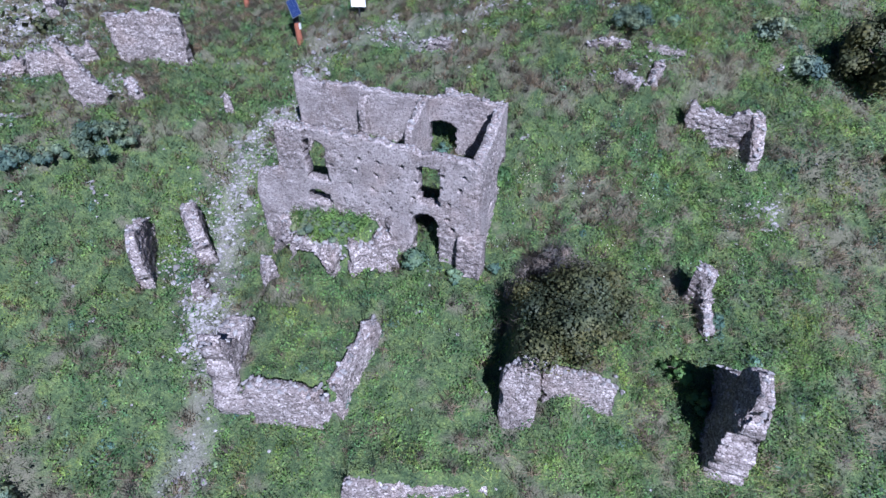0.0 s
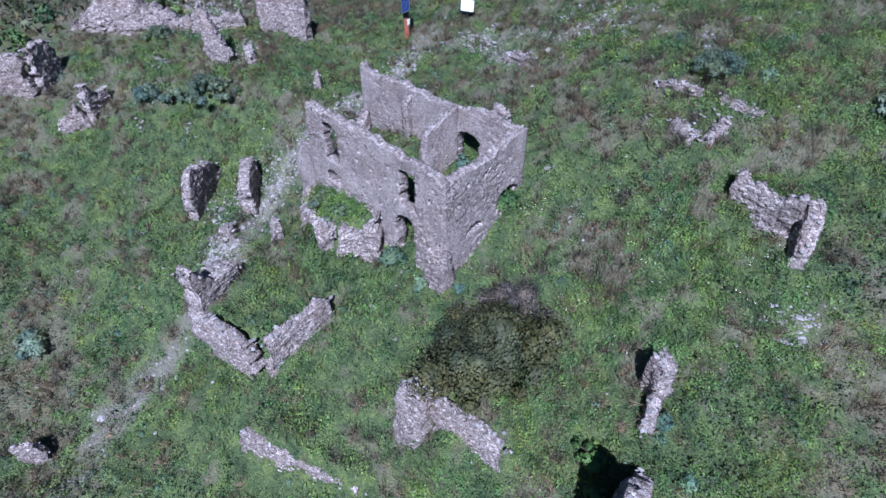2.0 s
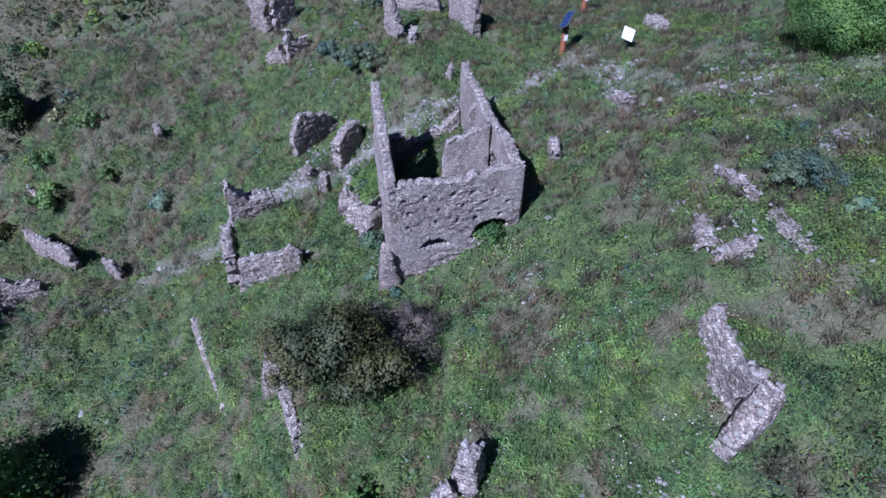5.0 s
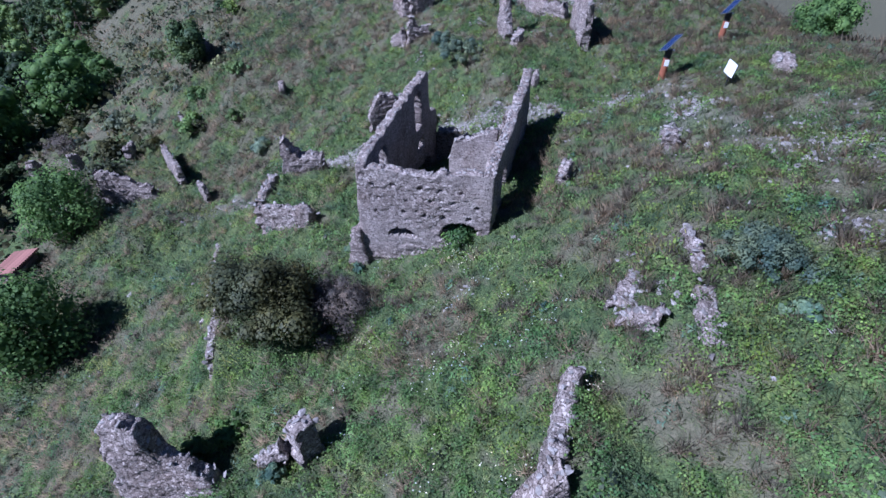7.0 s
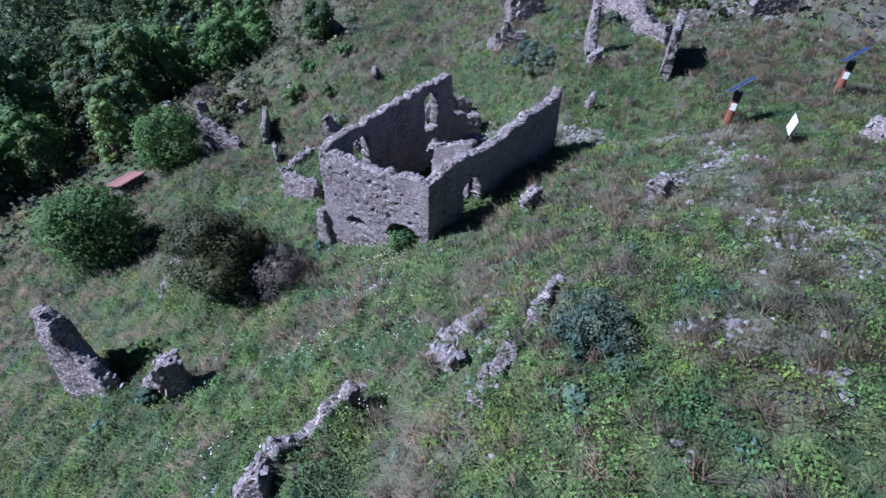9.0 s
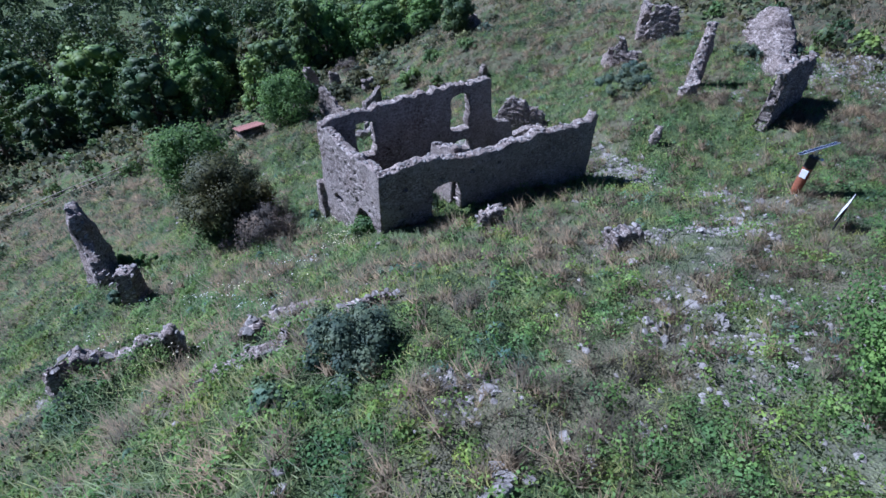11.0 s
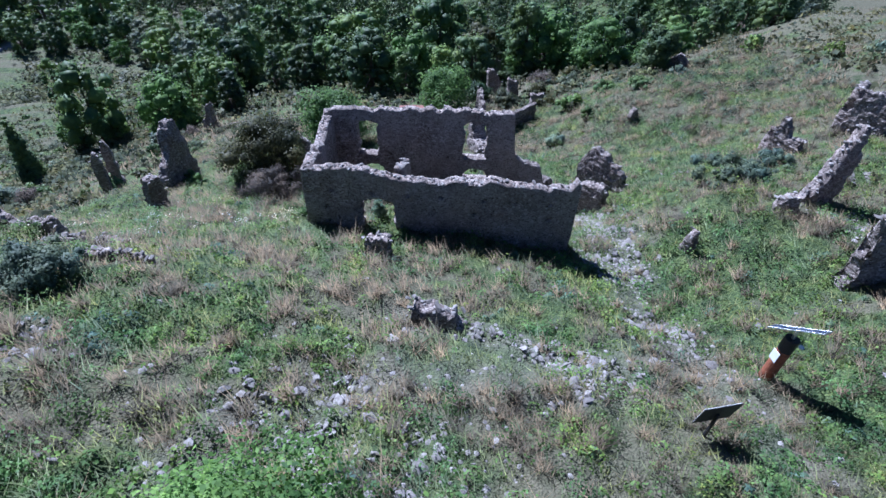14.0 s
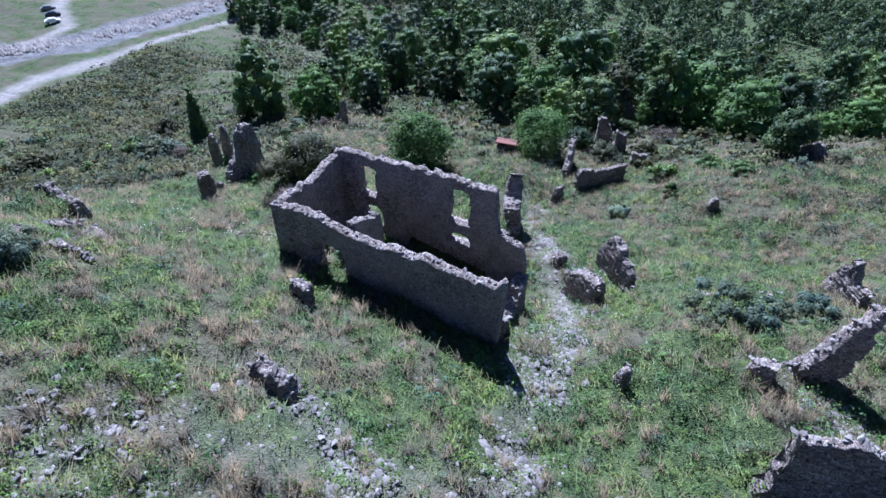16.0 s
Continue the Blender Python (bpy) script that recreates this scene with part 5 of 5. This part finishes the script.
def scattered(kind, n, region, seed, build, gap):
    """Places in a stretch of country, kept a gap apart."""
    r = random.Random(seed)
    got = []
    tries = 0
    while len(got) < n and tries < n * 60:
        tries += 1
        x, y = r.uniform(region[0], region[1]), r.uniform(region[2], region[3])
        if not build(x, y):
            continue
        if all((x - a) ** 2 + (y - b) ** 2 > gap * gap for a, b in got):
            got.append((x, y))
    return got


def woods():
    protos, LEAVES = [], []
    for k, (h, w, cnt, size, mat, low, cl, label) in enumerate([
        (11.0, 6.6, 1700, 0.31, LEAF_MID, 0.06, 30, "tall green poplar of the valley wood"),
        (9.0, 8.0, 1700, 0.32, LEAF_MID, 0.06, 32, "broad green tree of the valley wood"),
        (12.5, 5.6, 1600, 0.3, LEAF_MID, 0.05, 30, "slender green tree of the valley wood"),
        (11.0, 6.4, 1600, 0.3, LEAF_GREY, 0.06, 30, "silvery grey-green poplar of the valley wood"),
        (6.6, 7.0, 1700, 0.27, LEAF_BRIGHT, 0.06, 26, "low bright green tree at the edge of the wood"),
        (8.0, 6.8, 1500, 0.3, LEAF_DARK, 0.08, 26, "dark tree of the valley wood"),
        (10.0, 9.0, 1900, 0.33, LEAF_MID, 0.06, 36, "wide-crowned tree of the valley wood")]):
        LEAVES.append(cnt)
        protos.append(tree("tree", 0, 0, h, w, cnt, size, mat, label, 200 + k, low, cl, group="trees of the valley wood", heart=0.66, full=1.0))
    r = random.Random(77)
    used = set()

    def wood(x, y):
        if x > 54 + (-24 - y) * 0.9 + 5 * math.sin(y * 0.21):
            return False
        if x > 20:
            edge = -24 + 3 * math.sin(x * 0.3)
        elif x > -18:
            edge = -29 - 6 * math.sin(x * 0.16) + 3 * math.sin(x * 0.5)
        else:
            edge = -33 - 0.9 * max(0.0, -40 - x) + 3 * math.sin(x * 0.4)
        return y < edge and float(smooth_noise(x, y, 17.0, 31)) > 0.2 + 0.2 * (y > -70) + 0.16 * (x < -15 and y > -60)

    spots = sorted(scattered("tree", 560, (-120, 125, -215, -20), 5, wood, 6.9), key=lambda q: -q[1])
    spots = [(-42.5, -33.5), (-46, -42), (-27, -38.5), (-22, -36), (-34, -44), (-52, -49), (-35, -33), (33, -24), (-5, -33)] + spots
    far = []
    for n, (x, y) in enumerate(spots):
        k = r.choices(range(7), (5, 5, 4, 1.4, 1.8, 0.5, 3))[0]
        if 38 < x < 75 and -80 < y < -48 and r.random() < 0.6:
            k = 3
        if y > -50 and x < -12:
            k = r.choice((4, 1, 0, 6, 5))
        if n < 9:
            k = 4
        s = r.uniform(0.6, 1.0) * r.choice((0.9, 1.0, 1.1, 1.45))
        m = pose(x, y, gz(x, y) - 0.3, r.uniform(-3, 3), r.uniform(-3, 3), r.uniform(0, 360))
        sc = (s, s, s * r.uniform(0.9, 1.15))
        if n >= 150:
            far.append((k, m @ Matrix.Diagonal((*sc, 1))))
            continue
        if k not in used:
            used.add(k)
            ob = protos[k]
            ob.matrix_basis = m
        else:
            ob = copy_thing(protos[k], m)
        ob.scale = sc
    vs, ns = [], []
    for k, m in far:
        me = next(c for c in protos[k].children if c.name.startswith("crown")).data
        n = LEAVES[k]
        co, no = np.zeros(len(me.vertices) * 3, np.float32), np.zeros(len(me.loops) * 3, np.float32)
        me.vertices.foreach_get("co", co)
        me.corner_normals.foreach_get("vector", no)
        at = np.zeros(len(me.loops), np.int32)
        me.loops.foreach_get("vertex_index", at)
        normal = np.zeros((len(me.vertices), 3), np.float32)
        normal[at] = no.reshape(-1, 3)
        pick = np.arange(0, n, 3)
        leaf, normal = co.reshape(-1, 3)[:n * 4].reshape(n, 4, 3)[pick], normal[:n * 4].reshape(n, 4, 3)[pick]
        mid = leaf.mean(1, keepdims=True)
        leaf = (mid + (leaf - mid) * 2.3).reshape(-1, 3)
        mat = np.array(m)
        vs.append(leaf @ mat[:3, :3].T + mat[:3, 3])
        ns.append(normal.reshape(-1, 3) @ mat[:3, :3].T)
    v, nr = np.concatenate(vs), np.concatenate(ns)
    nr /= np.linalg.norm(nr, axis=1)[:, None] + 1e-9
    tagged(new("far_wood", mesh_from("far_wood", v, np.arange(len(v)).reshape(-1, 4), LEAF_MID, normals=nr)), "far green woodland filling the valley floor", "woodland", kind="stuff")
    rc = np.random.RandomState(260)
    cone = tagged(new("tree"), "slender dark conifer standing alone below the slope", "tree")
    cone.matrix_basis = pose(47.0, -9.0, gz(47.0, -9.0) - 0.2)
    bl = [(0.25 * math.cos(k * 2.4), 0.25 * math.sin(k * 2.4), 0.8 + k * 0.46, 2.2 * (1 - k / 24)) for k in range(21)]
    part("trunk", trunk_mesh(rc, bl, 10.0, 0.2), cone)
    part("crown", crown_mesh(rc, bl, 1800, 0.36, LEAF_MID, heart=0.8), cone)


woods()


def shrubs():
    protos = [bush(0, 0, 2.4, 1.6, 180, 0.3, LEAF_MID, "green shrub on the open slope", 301, heart=0),
              bush(0, 0, 2.8, 1.5, 180, 0.3, LEAF_GREY, "grey-green shrub on the open slope", 302, heart=0),
              bush(0, 0, 2.2, 1.3, 180, 0.3, LEAF_DARK, "dark shrub on the open slope", 303, heart=0)]
    r = random.Random(91)

    def ok(x, y):
        near = -46 < x < 16 and -6 < y < 50
        return not near

    spots = scattered("bush", 290, (-70, 92, -46, 38), 14, ok, 2.6)
    used = set()
    for x, y in spots:
        k = r.choices(range(3), (4, 3, 2))[0]
        m = pose(x, y, gz(x, y) - 0.1, 0, 0, r.uniform(0, 360))
        if k not in used:
            used.add(k)
            ob = protos[k]
            ob.matrix_basis = m
        else:
            ob = copy_thing(protos[k], m)
        s = r.uniform(0.5, 1.3)
        ob.scale = (s, s, s)


shrubs()


# ---- lamps, signs, hut, fence, cars ----
RUST = simple("rusted_steel", (0.24, 0.09, 0.05), 0.8, 0.35, 5.0)
BLACK = simple("black_steel", (0.025, 0.025, 0.028), 0.5, 0.3, 5.0)
WHITE = simple("white_board", (0.75, 0.76, 0.78), 0.4, 0.06, 3.0)
PANEL = simple("solar_cells", (0.018, 0.03, 0.085), 0.25, 0.3, 12.0)
ALU = simple("aluminium", (0.55, 0.56, 0.58), 0.35, 0.1, 9.0, 0.9)
TILE = simple("red_roof_tile", (0.25, 0.125, 0.105), 0.85, 0.45, 2.0)
TIMBER = simple("weathered_timber", (0.3, 0.26, 0.22), 0.85, 0.3, 6.0)


def box(x0, x1, y0, y1, z0, z1, bevel=0.01):
    bm = bmesh.new()
    bmesh.ops.create_cube(bm, size=1.0)
    for v in bm.verts:
        v.co = Vector((x0 + (v.co.x + 0.5) * (x1 - x0), y0 + (v.co.y + 0.5) * (y1 - y0), z0 + (v.co.z + 0.5) * (z1 - z0)))
    if bevel:
        bmesh.ops.bevel(bm, geom=list(bm.edges), offset=bevel, segments=1, affect="EDGES")
    return bm


def column(radius, z0, z1, sides=20):
    bm = bmesh.new()
    bmesh.ops.create_cone(bm, cap_ends=True, segments=sides, radius1=radius, radius2=radius, depth=z1 - z0)
    for v in bm.verts:
        v.co.z += (z0 + z1) / 2
    bmesh.ops.bevel(bm, geom=[e for e in bm.edges if abs(e.verts[0].co.z - e.verts[1].co.z) < 1e-6], offset=0.012, segments=1, affect="EDGES")
    return bm


def solar_lamp(x, y, turn):
    ob = tagged(new("solar_lamp"), "rusty steel lamp column with a tilted blue solar panel on top", "solar lamp", "solar lamps on the path")
    ob.matrix_basis = pose(x, y, gz(x, y) - 0.1, 0, 0, turn)
    part("column", bm_mesh("column", column(0.25, -0.3, 1.75), RUST), ob)
    part("lamp_head", bm_mesh("lamp_head", column(0.255, 1.75, 2.4), BLACK), ob, "black lamp housing")
    part("notice", bm_mesh("notice", box(0.24, 0.268, -0.17, 0.17, 1.2, 1.68, 0.004), WHITE), ob, "white notice plate")
    part("bracket", bm_mesh("bracket", box(-0.05, 0.05, -0.05, 0.05, 2.38, 2.75, 0.01), ALU), ob)
    tilt = pose(0, 0, 2.86, -26, -31, 128)
    part("light_cap", bm_mesh("light_cap", column(0.09, 2.28, 2.36, 14), WHITE), ob, "small white light", pose(-0.12, 0.36, 0, 0, 0, 0))
    pan = part("solar_panel", bm_mesh("solar_panel", box(-0.85, 0.85, -0.38, 0.38, 0.012, 0.034, 0.003), PANEL), ob, "dark blue solar panel", tilt)
    part("backing", bm_mesh("backing", box(-0.84, 0.84, -0.375, 0.375, 0.002, 0.011, 0.001), WHITE), pan, "white backing sheet")
    for nm, b in (("frame_rail", (-0.87, 0.87, -0.41, -0.38)), ("frame_rail", (-0.87, 0.87, 0.38, 0.41)), ("frame_rail", (-0.88, -0.85, -0.41, 0.41)), ("frame_rail", (0.85, 0.88, -0.41, 0.41))):
        part(nm, bm_mesh(nm, box(*b, 0.0, 0.045, 0.004), ALU), pan)
    for k in range(1, 10):
        part("cell_line", bm_mesh("cell_line", box(-0.85 + 0.17 * k - 0.004, -0.85 + 0.17 * k + 0.004, -0.38, 0.38, 0.034, 0.037, 0), ALU), pan)
    return ob


solar_lamp(-27.3, 37.7, 10)
solar_lamp(-36.4, 43.0, 10)


def info_board(x, y, turn):
    ob = tagged(new("information_board"), "slanted white information board on a dark metal stand", "sign")
    ob.matrix_basis = pose(x, y, gz(x, y), 0, 0, turn)
    part("post", bm_mesh("post", box(-0.05, 0.05, 0.02, 0.1, -0.3, 1.2, 0.008), BLACK), ob)
    t = pose(0, 0, 1.2, 82, 0, 0)
    part("back_plate", bm_mesh("back_plate", box(-0.64, 0.64, -0.47, 0.47, -0.03, 0.0, 0.005), BLACK), ob, "black back plate", t)
    part("panel", bm_mesh("panel", box(-0.62, 0.62, -0.45, 0.45, 0.004, 0.02, 0.004), WHITE), ob, "glossy white printed panel", t)
    return ob


info_board(-23.3, 41.3, 15)


def hut():
    ob = tagged(new("hut"), "tiny stone hut with a red tiled roof", "hut")
    x, y = -7.6, -12.7
    ob.matrix_basis = pose(x, y, gz(x, y) - 0.3, 0, 0, 10) @ Matrix.Scale(0.8, 4)
    part("wall", bm_mesh("wall", box(-1.7, 1.7, -1.2, 1.2, -1.0, 1.5, 0.03), MASONRY), ob)
    roof = part("roof", bm_mesh("roof", box(-2.0, 2.0, -1.6, 1.6, 0, 0.09, 0.02), TILE), ob, "red clay tile roof", pose(0, 0, 1.75, 14, 0, 0))
    for k in range(14):
        bm = bmesh.new()
        bmesh.ops.create_cone(bm, cap_ends=True, segments=10, radius1=0.13, radius2=0.11, depth=3.3)
        me = bm_mesh("tile", bm, TILE)
        part("tile", me, roof, m=pose(-1.85 + k * 0.285, 0, 0.07, 90, 0, 0))


hut()


def rail_fence(pts):
    ob = tagged(new("fence"), "low weathered timber rail fence along the terrace", "fence")
    for (ax, ay), (bx, by) in zip(pts, pts[1:]):
        az, bz = gz(ax, ay), gz(bx, by)
        v, f = tube([(ax, ay, az - 0.4), (ax, ay, az + 1.05)], [0.06, 0.055])
        part("post", mesh_from("post", v, f, TIMBER), ob)
        for h in (0.55, 1.0):
            v, f = tube([(ax, ay, az + h), (bx, by, bz + h)], [0.05, 0.045])
            part("rail", mesh_from("rail", v, f, TIMBER), ob)


rail_fence([(5.0, -15.0), (7.4, -15.2), (9.8, -15.4), (12.2, -15.5), (14.6, -15.6), (17.0, -15.6), (19.4, -16.0)])


def car(x, y, turn, paint, label):
    ob = tagged(new("car"), label, "car", "cars parked by the valley road")
    ob.matrix_basis = pose(x, y, gz(x, y) + 0.2, 0, 0, turn)
    bm = bmesh.new()
    prof = [(-2.1, 0.3), (-2.1, 0.85), (-1.2, 0.95), (-0.7, 1.42), (0.9, 1.45), (1.7, 0.95), (2.1, 0.85), (2.1, 0.3)]
    ring = [[bm.verts.new((px, s * (0.85 if pz < 1.2 else 0.68), pz)) for px, pz in prof] for s in (-1, 1)]
    bm.faces.new(ring[0])
    bm.faces.new(list(reversed(ring[1])))
    for k in range(len(prof)):
        q = (k + 1) % len(prof)
        bm.faces.new((ring[0][k], ring[1][k], ring[1][q], ring[0][q]))
    bmesh.ops.recalc_face_normals(bm, faces=list(bm.faces))
    part("body", bm_mesh("body", bm, paint), ob)
    for wx in (-1.3, 1.3):
        for wy in (-0.82, 0.82):
            part("wheel", bm_mesh("wheel", column(0.32, -0.1, 0.1, 14), BLACK), ob, m=pose(wx, wy, 0.32, 90, 0, 0))


car(152.3, -49.4, 60, WHITE, "white car parked beside the valley road")
car(157.6, -53.1, 60, simple("dark_paint", (0.03, 0.035, 0.05), 0.3), "dark car parked beside the valley road")
car(164.0, -56.0, 60, simple("grey_paint", (0.2, 0.2, 0.21), 0.3), "grey car parked beside the valley road")
